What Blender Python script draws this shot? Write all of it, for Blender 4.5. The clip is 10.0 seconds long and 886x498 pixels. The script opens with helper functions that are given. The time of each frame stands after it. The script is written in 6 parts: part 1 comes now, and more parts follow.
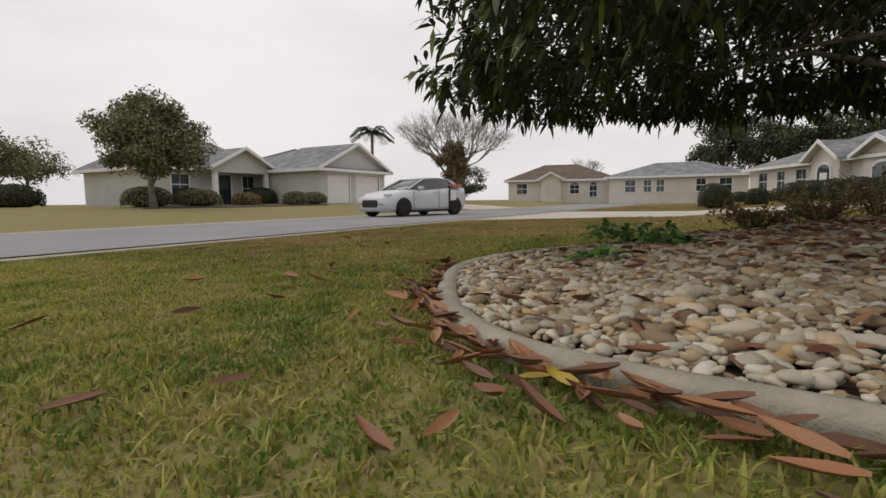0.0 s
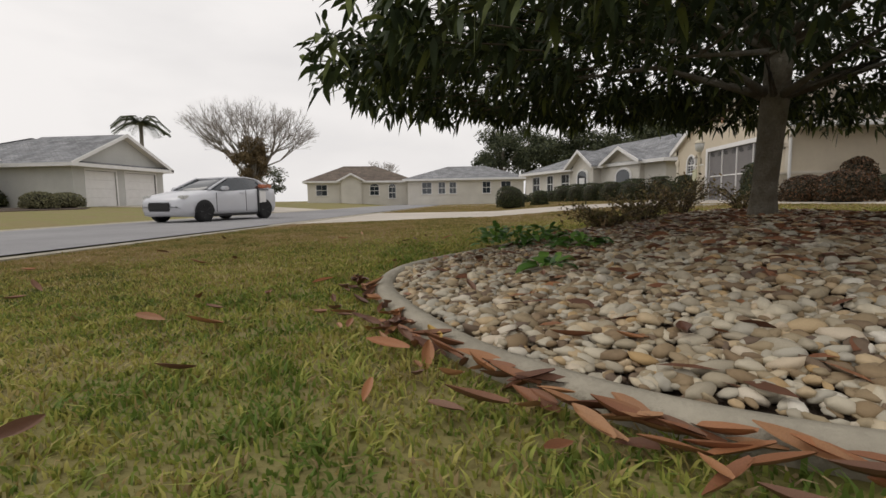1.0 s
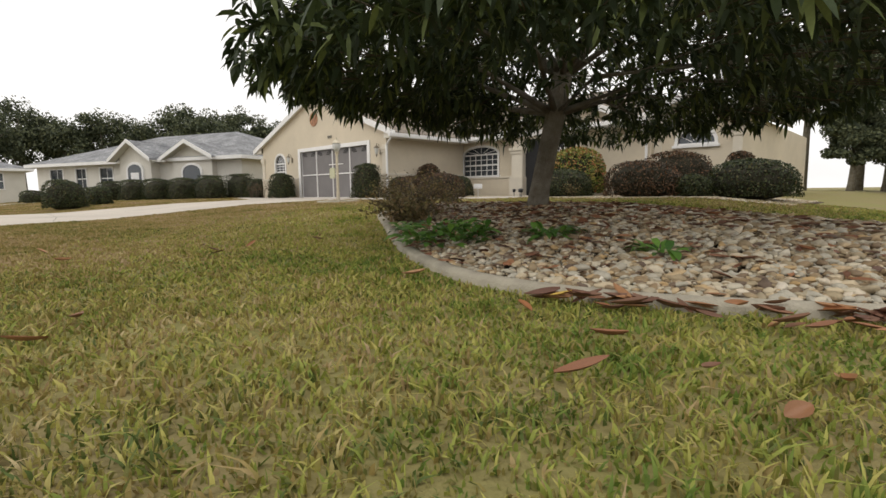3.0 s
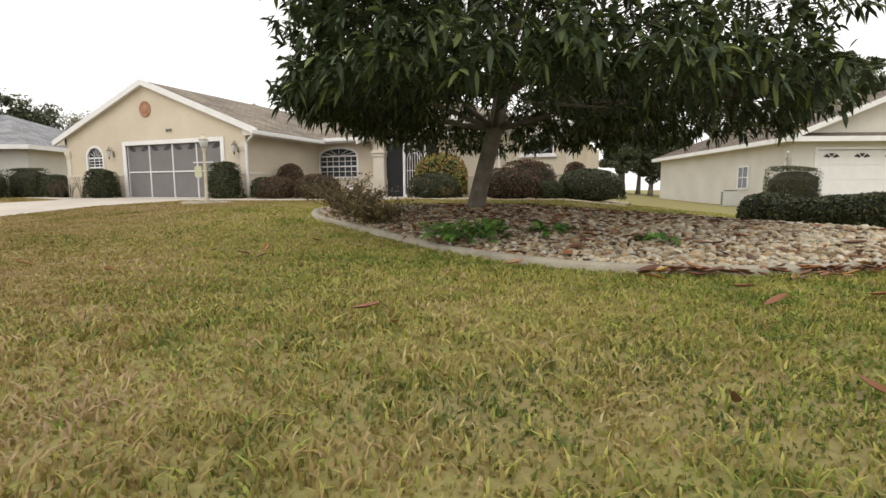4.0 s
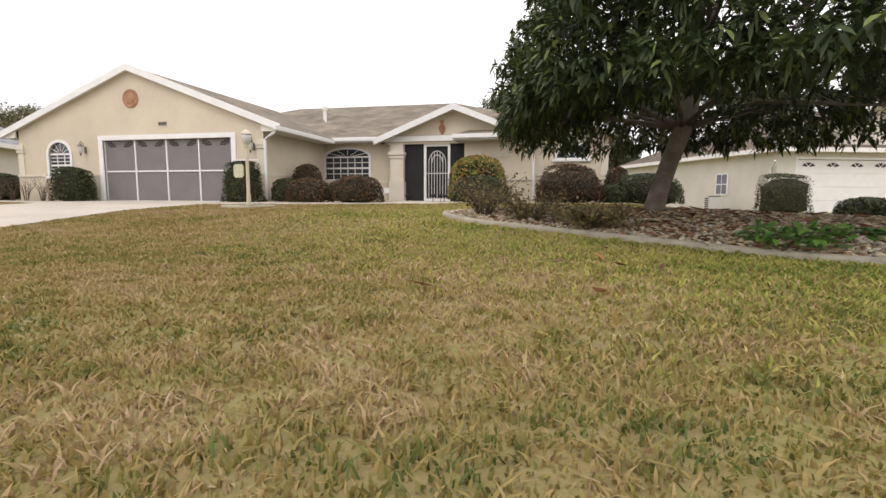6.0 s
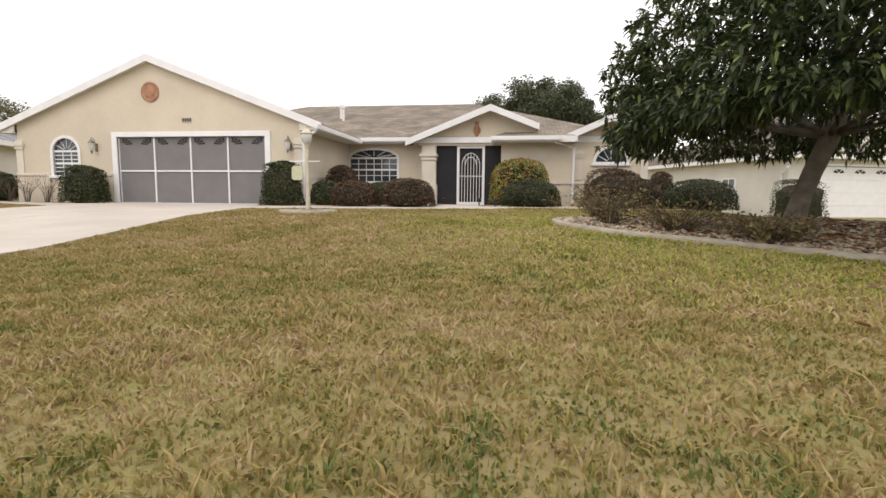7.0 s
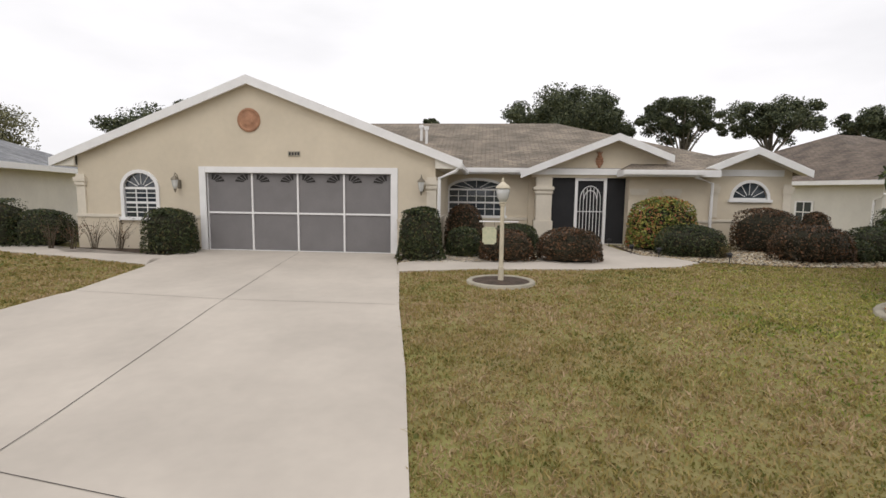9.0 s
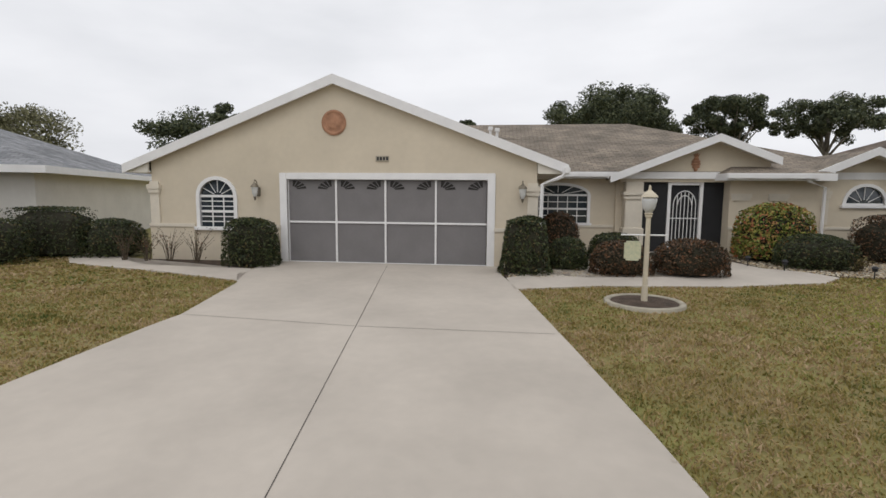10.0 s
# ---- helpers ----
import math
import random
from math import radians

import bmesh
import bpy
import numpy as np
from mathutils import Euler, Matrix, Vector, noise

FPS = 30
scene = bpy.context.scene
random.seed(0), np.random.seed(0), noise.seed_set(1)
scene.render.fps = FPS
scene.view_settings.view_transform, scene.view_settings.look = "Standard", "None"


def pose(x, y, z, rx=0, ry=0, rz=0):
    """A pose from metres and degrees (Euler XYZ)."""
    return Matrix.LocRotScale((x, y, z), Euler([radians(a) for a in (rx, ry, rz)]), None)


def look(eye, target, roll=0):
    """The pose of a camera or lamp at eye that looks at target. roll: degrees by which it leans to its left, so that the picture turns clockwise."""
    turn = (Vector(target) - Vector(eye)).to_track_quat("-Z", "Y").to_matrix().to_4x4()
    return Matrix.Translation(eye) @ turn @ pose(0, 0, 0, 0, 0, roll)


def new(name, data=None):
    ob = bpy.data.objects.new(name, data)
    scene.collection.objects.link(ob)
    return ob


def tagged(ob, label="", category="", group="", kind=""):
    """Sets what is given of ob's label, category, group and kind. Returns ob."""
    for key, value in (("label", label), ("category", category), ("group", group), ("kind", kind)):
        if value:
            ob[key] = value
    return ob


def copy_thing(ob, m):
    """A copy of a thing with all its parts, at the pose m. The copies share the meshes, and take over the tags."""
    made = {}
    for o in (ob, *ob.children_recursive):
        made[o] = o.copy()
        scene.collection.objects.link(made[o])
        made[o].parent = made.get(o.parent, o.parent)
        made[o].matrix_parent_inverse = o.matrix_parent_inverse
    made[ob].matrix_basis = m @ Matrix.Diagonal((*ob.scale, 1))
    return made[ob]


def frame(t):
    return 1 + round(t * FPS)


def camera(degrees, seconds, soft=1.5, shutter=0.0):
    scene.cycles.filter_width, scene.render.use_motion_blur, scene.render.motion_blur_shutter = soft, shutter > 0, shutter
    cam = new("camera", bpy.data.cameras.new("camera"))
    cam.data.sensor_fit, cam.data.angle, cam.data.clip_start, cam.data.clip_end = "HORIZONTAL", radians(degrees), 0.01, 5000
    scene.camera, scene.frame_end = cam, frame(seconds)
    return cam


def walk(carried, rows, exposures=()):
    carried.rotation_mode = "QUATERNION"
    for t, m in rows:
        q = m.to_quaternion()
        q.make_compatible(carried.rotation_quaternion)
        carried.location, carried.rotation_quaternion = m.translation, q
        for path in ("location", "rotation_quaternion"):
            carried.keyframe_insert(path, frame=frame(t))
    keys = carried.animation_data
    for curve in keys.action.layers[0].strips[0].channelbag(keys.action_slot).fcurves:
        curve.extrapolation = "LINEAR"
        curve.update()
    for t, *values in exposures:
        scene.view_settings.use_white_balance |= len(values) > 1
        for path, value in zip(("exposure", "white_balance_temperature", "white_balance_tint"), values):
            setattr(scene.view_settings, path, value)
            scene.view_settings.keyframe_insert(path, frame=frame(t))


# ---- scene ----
cam = camera(83.4, 10.0)
# seconds, place, yaw, pitch, roll
PATH = [
    (0.0, 20.415, -7.801, 0.212, 119.62, -5.58, 0.65),
    (0.5, 20.320, -8.435, 0.212, 106.66, -5.44, 0.49),
    (1.0, 19.996, -8.925, 0.231, 96.20, -5.72, 0.84),
    (1.5, 19.52, -9.68, 0.25, 84.0, -6.01, 0.85),
    (2.0, 19.1, -10.55, 0.242, 71.9, -6.14, 0.55),
    (2.5, 18.52, -11.15, 0.2, 58.3, -6.33, 0.7),
    (4.0, 16.550, -13.821, 0.272, 21.90, -6.72, 0.16),
    (4.5, 15.564, -14.113, 0.338, 18.84, -6.74, 0.02),
    (5.0, 14.547, -14.163, 0.327, 18.19, -6.53, -0.08),
    (6.5, 11.190, -14.218, 0.181, 9.47, -6.01, -0.31),
    (7.0, 9.824, -14.083, 0.315, 8.17, -6.04, -0.56),
    (7.5, 8.603, -13.864, 0.401, 7.19, -5.80, -0.43),
    (8.0, 7.320, -13.409, 0.660, 6.45, -5.51, -0.54),
    (8.5, 6.133, -12.989, 1.140, 5.67, -5.99, -0.67),
    (9.0, 4.837, -12.515, 1.581, 4.81, -6.39, -0.70),
    (9.5, 3.746, -12.022, 1.744, 5.84, -6.31, -0.56),
    (10.0, 2.777, -11.695, 1.701, 6.69, -6.24, -0.47),
]
walk(cam, [(t, pose(x, y, z, 0, 0, yaw) @ pose(0, 0, 0, 90 + pitch) @ pose(0, 0, 0, 0, 0, -roll)) for t, x, y, z, yaw, pitch, roll in PATH],
     [(0.0, -0.4, 6800, 12), (2.5, 0.0, 6850, 9), (4.0, 0.4, 6850, 9), (5.0, 0.5, 6800, 11), (7.5, 0.5, 6750, 13), (8.5, 0.25, 6650, 12), (9.2, -0.05, 6550, 11), (10.0, -0.22, 6400, 10)])


# ---- light ----
world = bpy.data.worlds.new("overcast_sky")
scene.world = world
world.use_nodes = True
wn, wl = world.node_tree.nodes, world.node_tree.links
wn.clear()
sky = wn.new("ShaderNodeTexSky")
sky.sky_type, sky.sun_disc = "NISHITA", False
sky.sun_elevation, sky.sun_rotation, sky.dust_density = radians(52), radians(200), 6.0
grey = wn.new("ShaderNodeHueSaturation")
grey.inputs["Saturation"].default_value = 0.12
wl.new(sky.outputs[0], grey.inputs["Color"])
wco = wn.new("ShaderNodeTexCoord")
wmap = wn.new("ShaderNodeMapping")
wmap.inputs["Scale"].default_value = (1.0, 1.0, 3.0)
wl.new(wco.outputs["Generated"], wmap.inputs["Vector"])
cloud = wn.new("ShaderNodeTexNoise")
cloud.inputs["Scale"].default_value, cloud.inputs["Detail"].default_value = 2.2, 5.0
wl.new(wmap.outputs[0], cloud.inputs["Vector"])
ramp = wn.new("ShaderNodeValToRGB")
ramp.color_ramp.elements[0].position, ramp.color_ramp.elements[0].color = 0.3, (11.6, 11.7, 12.1, 1)
ramp.color_ramp.elements[1].position, ramp.color_ramp.elements[1].color = 0.62, (14.2, 14.2, 14.5, 1)
wl.new(cloud.outputs["Fac"], ramp.inputs["Fac"])
wmix = wn.new("ShaderNodeMixRGB")
wmix.inputs[0].default_value = 0.85
wl.new(grey.outputs[0], wmix.inputs[1])
wl.new(ramp.outputs[0], wmix.inputs[2])
wbg = wn.new("ShaderNodeBackground")
wbg.inputs["Strength"].default_value = 0.085
wl.new(wmix.outputs[0], wbg.inputs["Color"])
wl.new(wbg.outputs[0], wn.new("ShaderNodeOutputWorld").inputs["Surface"])

sun = new("sun", bpy.data.lights.new("sun", "SUN"))
sun.data.energy, sun.data.angle, sun.data.color = 0.5, radians(25), (1.0, 0.97, 0.92)
sun.matrix_world = look((6, -30, 40), (6, 0, 0))


# ---- materials ----
def material(name, colour, rough=0.7, vary=0.12, scale=6.0, bump=0.0, bump_scale=60.0, second=None, metal=0.0, island=0.0, obj=0.0, spec=0.4):
    """Base colour with a broad and a fine variation, optional relief and a second colour in patches."""
    m = bpy.data.materials.new(name)
    m.use_nodes = True
    n, l = m.node_tree.nodes, m.node_tree.links
    b = n["Principled BSDF"]
    b.inputs["Roughness"].default_value, b.inputs["Metallic"].default_value = rough, metal
    b.inputs["Specular IOR Level"].default_value = spec
    tc = n.new("ShaderNodeTexCoord")
    big = n.new("ShaderNodeTexNoise")
    big.inputs["Scale"].default_value, big.inputs["Detail"].default_value = scale, 4.0
    l.new(tc.outputs["Object"], big.inputs["Vector"])
    mix = n.new("ShaderNodeMixRGB")
    lo = second or tuple(c * (1 - 2 * vary) for c in colour)
    mix.inputs[1].default_value, mix.inputs[2].default_value = (*lo, 1), (*colour, 1)
    rmp = n.new("ShaderNodeMapRange")
    rmp.inputs["From Min"].default_value, rmp.inputs["From Max"].default_value = 0.35, 0.65
    l.new(big.outputs["Fac"], rmp.inputs["Value"])
    l.new(rmp.outputs[0], mix.inputs[0])
    fine = n.new("ShaderNodeTexNoise")
    fine.inputs["Scale"].default_value, fine.inputs["Detail"].default_value = scale * 9, 3.0
    l.new(tc.outputs["Object"], fine.inputs["Vector"])
    hsv = n.new("ShaderNodeHueSaturation")
    val = n.new("ShaderNodeMapRange")
    val.inputs["To Min"].default_value, val.inputs["To Max"].default_value = 1 - vary, 1 + vary
    l.new(fine.outputs["Fac"], val.inputs["Value"])
    l.new(mix.outputs[0], hsv.inputs["Color"])
    last = val.outputs[0]
    if island or obj:
        src = n.new("ShaderNodeNewGeometry").outputs["Random Per Island"] if island else n.new("ShaderNodeObjectInfo").outputs["Random"]
        k = island or obj
        r2 = n.new("ShaderNodeMapRange")
        r2.inputs["To Min"].default_value, r2.inputs["To Max"].default_value = 1 - k, 1 + k
        l.new(src, r2.inputs["Value"])
        mul = n.new("ShaderNodeMath")
        mul.operation = "MULTIPLY"
        l.new(last, mul.inputs[0])
        l.new(r2.outputs[0], mul.inputs[1])
        last = mul.outputs[0]
    l.new(last, hsv.inputs["Value"])
    l.new(hsv.outputs[0], b.inputs["Base Color"])
    if bump:
        bn = n.new("ShaderNodeTexNoise")
        bn.inputs["Scale"].default_value, bn.inputs["Detail"].default_value = bump_scale, 3.0
        l.new(tc.outputs["Object"], bn.inputs["Vector"])
        bp = n.new("ShaderNodeBump")
        bp.inputs["Strength"].default_value, bp.inputs["Distance"].default_value = bump, 0.02
        l.new(bn.outputs["Fac"], bp.inputs["Height"])
        l.new(bp.outputs[0], b.inputs["Normal"])
    return m


def blend_material(name, stops, rough=0.7, source="island", patch=0.0, patch_scale=0.4, trans=0.0, spec=0.3, drift=0.0):
    """Colours picked piece by piece from a row of stops, shifted by broad patches over the ground."""
    m = bpy.data.materials.new(name)
    m.use_nodes = True
    n, l = m.node_tree.nodes, m.node_tree.links
    b = n["Principled BSDF"]
    b.inputs["Roughness"].default_value = rough
    b.inputs["Specular IOR Level"].default_value = spec
    src = n.new("ShaderNodeNewGeometry").outputs["Random Per Island"] if source == "island" else n.new("ShaderNodeObjectInfo").outputs["Random"]
    tc = n.new("ShaderNodeTexCoord")
    if patch:
        nz = n.new("ShaderNodeTexNoise")
        nz.inputs["Scale"].default_value, nz.inputs["Detail"].default_value = patch_scale, 4.0
        l.new(tc.outputs["Object"], nz.inputs["Vector"])
        mr = n.new("ShaderNodeMapRange")
        mr.inputs["From Min"].default_value, mr.inputs["From Max"].default_value = 0.35, 0.65
        mr.inputs["To Min"].default_value, mr.inputs["To Max"].default_value = -patch, patch
        l.new(nz.outputs["Fac"], mr.inputs["Value"])
        ad = n.new("ShaderNodeMath")
        ad.use_clamp = True
        if drift:
            sp = n.new("ShaderNodeMapRange")
            sp.inputs["To Min"].default_value, sp.inputs["To Max"].default_value = 0.14, 0.8
            l.new(src, sp.inputs["Value"])
            src = sp.outputs[0]
        l.new(src, ad.inputs[0])
        l.new(mr.outputs[0], ad.inputs[1])
        src = ad.outputs[0]
        if drift:
            sep = n.new("ShaderNodeSeparateXYZ")
            l.new(tc.outputs["Object"], sep.inputs[0])
            dm = n.new("ShaderNodeMapRange")
            dm.inputs["From Min"].default_value, dm.inputs["From Max"].default_value = 11.0, 16.5
            dm.inputs["To Min"].default_value, dm.inputs["To Max"].default_value = drift, -drift * 0.6
            l.new(sep.outputs["X"], dm.inputs["Value"])
            nz2 = n.new("ShaderNodeTexNoise")
            nz2.inputs["Scale"].default_value, nz2.inputs["Detail"].default_value = patch_scale * 6, 3.0
            l.new(tc.outputs["Object"], nz2.inputs["Vector"])
            mr2 = n.new("ShaderNodeMapRange")
            mr2.inputs["From Min"].default_value, mr2.inputs["From Max"].default_value = 0.35, 0.65
            mr2.inputs["To Min"].default_value, mr2.inputs["To Max"].default_value = -patch, patch
            l.new(nz2.outputs["Fac"], mr2.inputs["Value"])
            a2, a3 = n.new("ShaderNodeMath"), n.new("ShaderNodeMath")
            a3.use_clamp = True
            l.new(ad.outputs[0], a2.inputs[0])
            l.new(dm.outputs[0], a2.inputs[1])
            l.new(a2.outputs[0], a3.inputs[0])
            l.new(mr2.outputs[0], a3.inputs[1])
            src = a3.outputs[0]
    cr = n.new("ShaderNodeValToRGB")
    el = cr.color_ramp.elements
    for i, (p, c) in enumerate(stops):
        e = el[i] if i < 2 else el.new(p)
        e.position, e.color = p, (*c, 1)
    l.new(src, cr.inputs["Fac"])
    fz = n.new("ShaderNodeTexNoise")
    fz.inputs["Scale"].default_value, fz.inputs["Detail"].default_value = 45.0, 3.0
    l.new(tc.outputs["Object"], fz.inputs["Vector"])
    hv = n.new("ShaderNodeHueSaturation")
    vr = n.new("ShaderNodeMapRange")
    vr.inputs["To Min"].default_value, vr.inputs["To Max"].default_value = 0.75, 1.25
    l.new(fz.outputs["Fac"], vr.inputs["Value"])
    l.new(vr.outputs[0], hv.inputs["Value"])
    l.new(cr.outputs[0], hv.inputs["Color"])
    l.new(hv.outputs[0], b.inputs["Base Color"])
    if trans:
        t = n.new("ShaderNodeBsdfTranslucent")
        l.new(hv.outputs[0], t.inputs["Color"])
        ms = n.new("ShaderNodeMixShader")
        ms.inputs[0].default_value = trans
        l.new(b.outputs[0], ms.inputs[1])
        l.new(t.outputs[0], ms.inputs[2])
        l.new(ms.outputs[0], n["Material Output"].inputs["Surface"])
    return m


def shingle_material(name, colour, mortar):
    m = material(name, colour, 0.9, 0.2, 1.2, 0.5, 120)
    n, l = m.node_tree.nodes, m.node_tree.links
    b = n["Principled BSDF"]
    old = b.inputs["Base Color"].links[0].from_socket
    br = n.new("ShaderNodeTexBrick")
    br.inputs["Scale"].default_value = 1.0
    br.inputs["Brick Width"].default_value, br.inputs["Row Height"].default_value = 0.3, 0.14
    br.inputs["Mortar Size"].default_value = 0.012
    br.inputs["Color1"].default_value, br.inputs["Color2"].default_value = (0.75, 0.75, 0.75, 1), (1.15, 1.12, 1.08, 1)
    br.inputs["Mortar"].default_value = (*mortar, 1)
    uv = n.new("ShaderNodeUVMap")
    l.new(uv.outputs[0], br.inputs["Vector"])
    mx = n.new("ShaderNodeMixRGB")
    mx.blend_type, mx.inputs[0].default_value = "MULTIPLY", 1.0
    l.new(old, mx.inputs[1])
    l.new(br.outputs["Color"], mx.inputs[2])
    l.new(mx.outputs[0], b.inputs["Base Color"])
    return m


STUCCO = material("cream_stucco", (0.65, 0.57, 0.445), 0.9, 0.05, 0.8, 0.35, 90)
STUCCO_PALE = material("pale_stucco", (0.66, 0.63, 0.57), 0.9, 0.05, 0.8, 0.3, 90)
STUCCO_GREY = material("grey_stucco", (0.55, 0.55, 0.53), 0.9, 0.05, 0.8, 0.3, 90)
STUCCO_TRIM = material("trim_stucco", (0.68, 0.62, 0.52), 0.9, 0.05, 1.5, 0.2, 90)
WHITE = material("white_paint", (0.8, 0.79, 0.78), 0.45, 0.03, 3.0)
SOFFIT = material("soffit_vinyl", (0.72, 0.68, 0.6), 0.6, 0.03, 3.0)
SHINGLE = shingle_material("tan_shingle", (0.3, 0.255, 0.205), (0.45, 0.43, 0.4))
SHINGLE_GREY = shingle_material("grey_shingle", (0.33, 0.34, 0.36), (0.5, 0.5, 0.5))
SHINGLE_BROWN = shingle_material("brown_shingle", (0.2, 0.16, 0.13), (0.45, 0.43, 0.4))
SCREEN = material("grey_screen_mesh", (0.2, 0.19, 0.19), 0.85, 0.05, 2.0, 0.2, 400)
DARK_SCREEN = material("dark_screen_mesh", (0.02, 0.02, 0.022), 0.8, 0.1, 2.0)
GLASS = material("window_glass", (0.035, 0.045, 0.055), 0.04, 0.1, 1.0, spec=0.8)
DARK = material("dark_fan_light", (0.025, 0.022, 0.02), 0.4, 0.1, 5.0)
CONCRETE = material("driveway_concrete", (0.53, 0.475, 0.41), 0.85, 0.07, 0.7, 0.15, 150)
JOINT = material("joint_shadow", (0.1, 0.09, 0.08), 0.95, 0.2, 5.0)
KERB = material("kerb_concrete", (0.42, 0.38, 0.3), 0.9, 0.12, 5.0, 0.4, 70)
ASPHALT = material("worn_asphalt", (0.3, 0.295, 0.3), 0.9, 0.08, 0.5, 0.4, 120)
SOIL = material("lawn_soil", (0.22, 0.21, 0.065), 0.95, 0.2, 0.9, 0.6, 40, second=(0.24, 0.19, 0.085))
MULCH = material("dark_bed_soil", (0.1, 0.07, 0.05), 0.95, 0.25, 5.0, 0.8, 60)
BARK = material("tree_bark", (0.16, 0.135, 0.1), 0.95, 0.25, 6.0, 1.0, 35, second=(0.24, 0.22, 0.18))
TWIG = material("twig_bark", (0.13, 0.1, 0.07), 0.95, 0.2, 8.0)
CORE = material("hedge_inner_shade", (0.035, 0.032, 0.018), 0.95, 0.2, 8.0)
TERRA = material("terracotta", (0.42, 0.22, 0.13), 0.8, 0.15, 8.0, 0.5, 30)
BRONZE = material("aged_lantern_metal", (0.25, 0.22, 0.17), 0.5, 0.15, 10.0, metal=0.6)
LAMP_GLASS = material("frosted_lamp_glass", (0.6, 0.6, 0.58), 0.15, 0.05, 5.0, spec=0.6)
POST = material("cream_post_paint", (0.62, 0.55, 0.42), 0.6, 0.06, 6.0)
BLACK = material("black_plastic", (0.02, 0.02, 0.022), 0.5, 0.1, 8.0)
CAR_PAINT = material("silver_white_car_paint", (0.62, 0.63, 0.67), 0.25, 0.03, 2.0, spec=0.6)
TYRE = material("tyre_rubber", (0.012, 0.012, 0.013), 0.75, 0.1, 9.0)
ORANGE = material("orange_tape", (0.55, 0.2, 0.11), 0.6, 0.1, 6.0)
DARK_PAINT = material("dark_car_paint", (0.03, 0.035, 0.045), 0.25, 0.05, 2.0, spec=0.6)
LEAF = blend_material("evergreen_leaf", [(0.0, (0.028, 0.042, 0.018)), (1.0, (0.19, 0.23, 0.07)), (0.75, (0.055, 0.08, 0.03))], 0.55, trans=0.2, spec=0.3)
HEDGE = blend_material("hedge_leaf", [(0.0, (0.018, 0.027, 0.011)), (1.0, (0.14, 0.1, 0.045)), (0.6, (0.042, 0.055, 0.019)), (0.88, (0.085, 0.1, 0.035))], 0.5, trans=0.12)
HEDGE_RED = blend_material("red_hedge_leaf", [(0.0, (0.03, 0.024, 0.013)), (1.0, (0.21, 0.1, 0.05)), (0.6, (0.07, 0.047, 0.023))], 0.5, trans=0.12)
HEDGE_MIX = blend_material("croton_leaf", [(0.0, (0.05, 0.07, 0.015)), (1.0, (0.42, 0.13, 0.07)), (0.35, (0.14, 0.19, 0.035)), (0.65, (0.34, 0.32, 0.07)), (0.8, (0.4, 0.22, 0.08))], 0.45, trans=0.15)
WEED = blend_material("fern_leaf", [(0.0, (0.05, 0.13, 0.025)), (1.0, (0.18, 0.34, 0.06))], 0.5, trans=0.2)
DRY = blend_material("dry_shrub", [(0.0, (0.09, 0.065, 0.03)), (1.0, (0.3, 0.2, 0.1)), (0.5, (0.17, 0.15, 0.06))], 0.7, trans=0.1)
FAR_LEAF = blend_material("distant_foliage", [(0.0, (0.03, 0.042, 0.024)), (1.0, (0.14, 0.15, 0.075)), (0.5, (0.07, 0.085, 0.043))], 0.6, trans=0.1)
OAK_LEAF = blend_material("oak_foliage", [(0.0, (0.075, 0.075, 0.04)), (1.0, (0.27, 0.26, 0.14)), (0.5, (0.16, 0.155, 0.08))], 0.6, trans=0.15)
BRONZE_LEAF = blend_material("bronze_foliage", [(0.0, (0.1, 0.07, 0.035)), (1.0, (0.26, 0.19, 0.1))], 0.7, trans=0.15)
BARE = material("bare_twigs", (0.26, 0.225, 0.19), 0.9, 0.15, 3.0)
GRASS = blend_material("winter_lawn", [(0.0, (0.1, 0.14, 0.035)), (1.0, (0.45, 0.33, 0.2)), (0.3, (0.235, 0.208, 0.058)), (0.55, (0.345, 0.262, 0.095)), (0.8, (0.38, 0.28, 0.14))], 0.7, patch=0.24, patch_scale=0.45, trans=0.25, drift=0.12)
GRASS_GREEN = blend_material("green_lawn", [(0.0, (0.13, 0.2, 0.035)), (1.0, (0.52, 0.42, 0.23)), (0.35, (0.32, 0.35, 0.075)), (0.65, (0.46, 0.415, 0.12)), (0.85, (0.46, 0.39, 0.15))], 0.7, patch=0.26, patch_scale=0.55, trans=0.3, drift=0.06)
STONE = blend_material("river_stone", [(0.0, (0.14, 0.1, 0.075)), (1.0, (0.68, 0.64, 0.55)), (0.15, (0.28, 0.2, 0.115)), (0.35, (0.36, 0.29, 0.185)), (0.55, (0.42, 0.39, 0.32)), (0.75, (0.58, 0.51, 0.38)), (0.88, (0.45, 0.3, 0.14))], 0.7)
STONE_ONE = blend_material("river_stone_single", [(0.0, (0.14, 0.1, 0.075)), (1.0, (0.68, 0.64, 0.55)), (0.15, (0.28, 0.2, 0.115)), (0.35, (0.36, 0.29, 0.185)), (0.55, (0.42, 0.39, 0.32)), (0.75, (0.58, 0.51, 0.38)), (0.88, (0.45, 0.3, 0.14))], 0.7, source="object")
LITTER = blend_material("dead_leaf", [(0.0, (0.1, 0.045, 0.025)), (1.0, (0.36, 0.17, 0.08)), (0.5, (0.22, 0.09, 0.045))], 0.6, spec=0.4)
LITTER_ONE = blend_material("dead_leaf_single", [(0.0, (0.12, 0.05, 0.03)), (1.0, (0.55, 0.42, 0.06)), (0.5, (0.25, 0.105, 0.05)), (0.25, (0.17, 0.085, 0.05)), (0.75, (0.36, 0.19, 0.09)), (0.992, (0.34, 0.14, 0.06))], 0.55, source="object", spec=0.4)


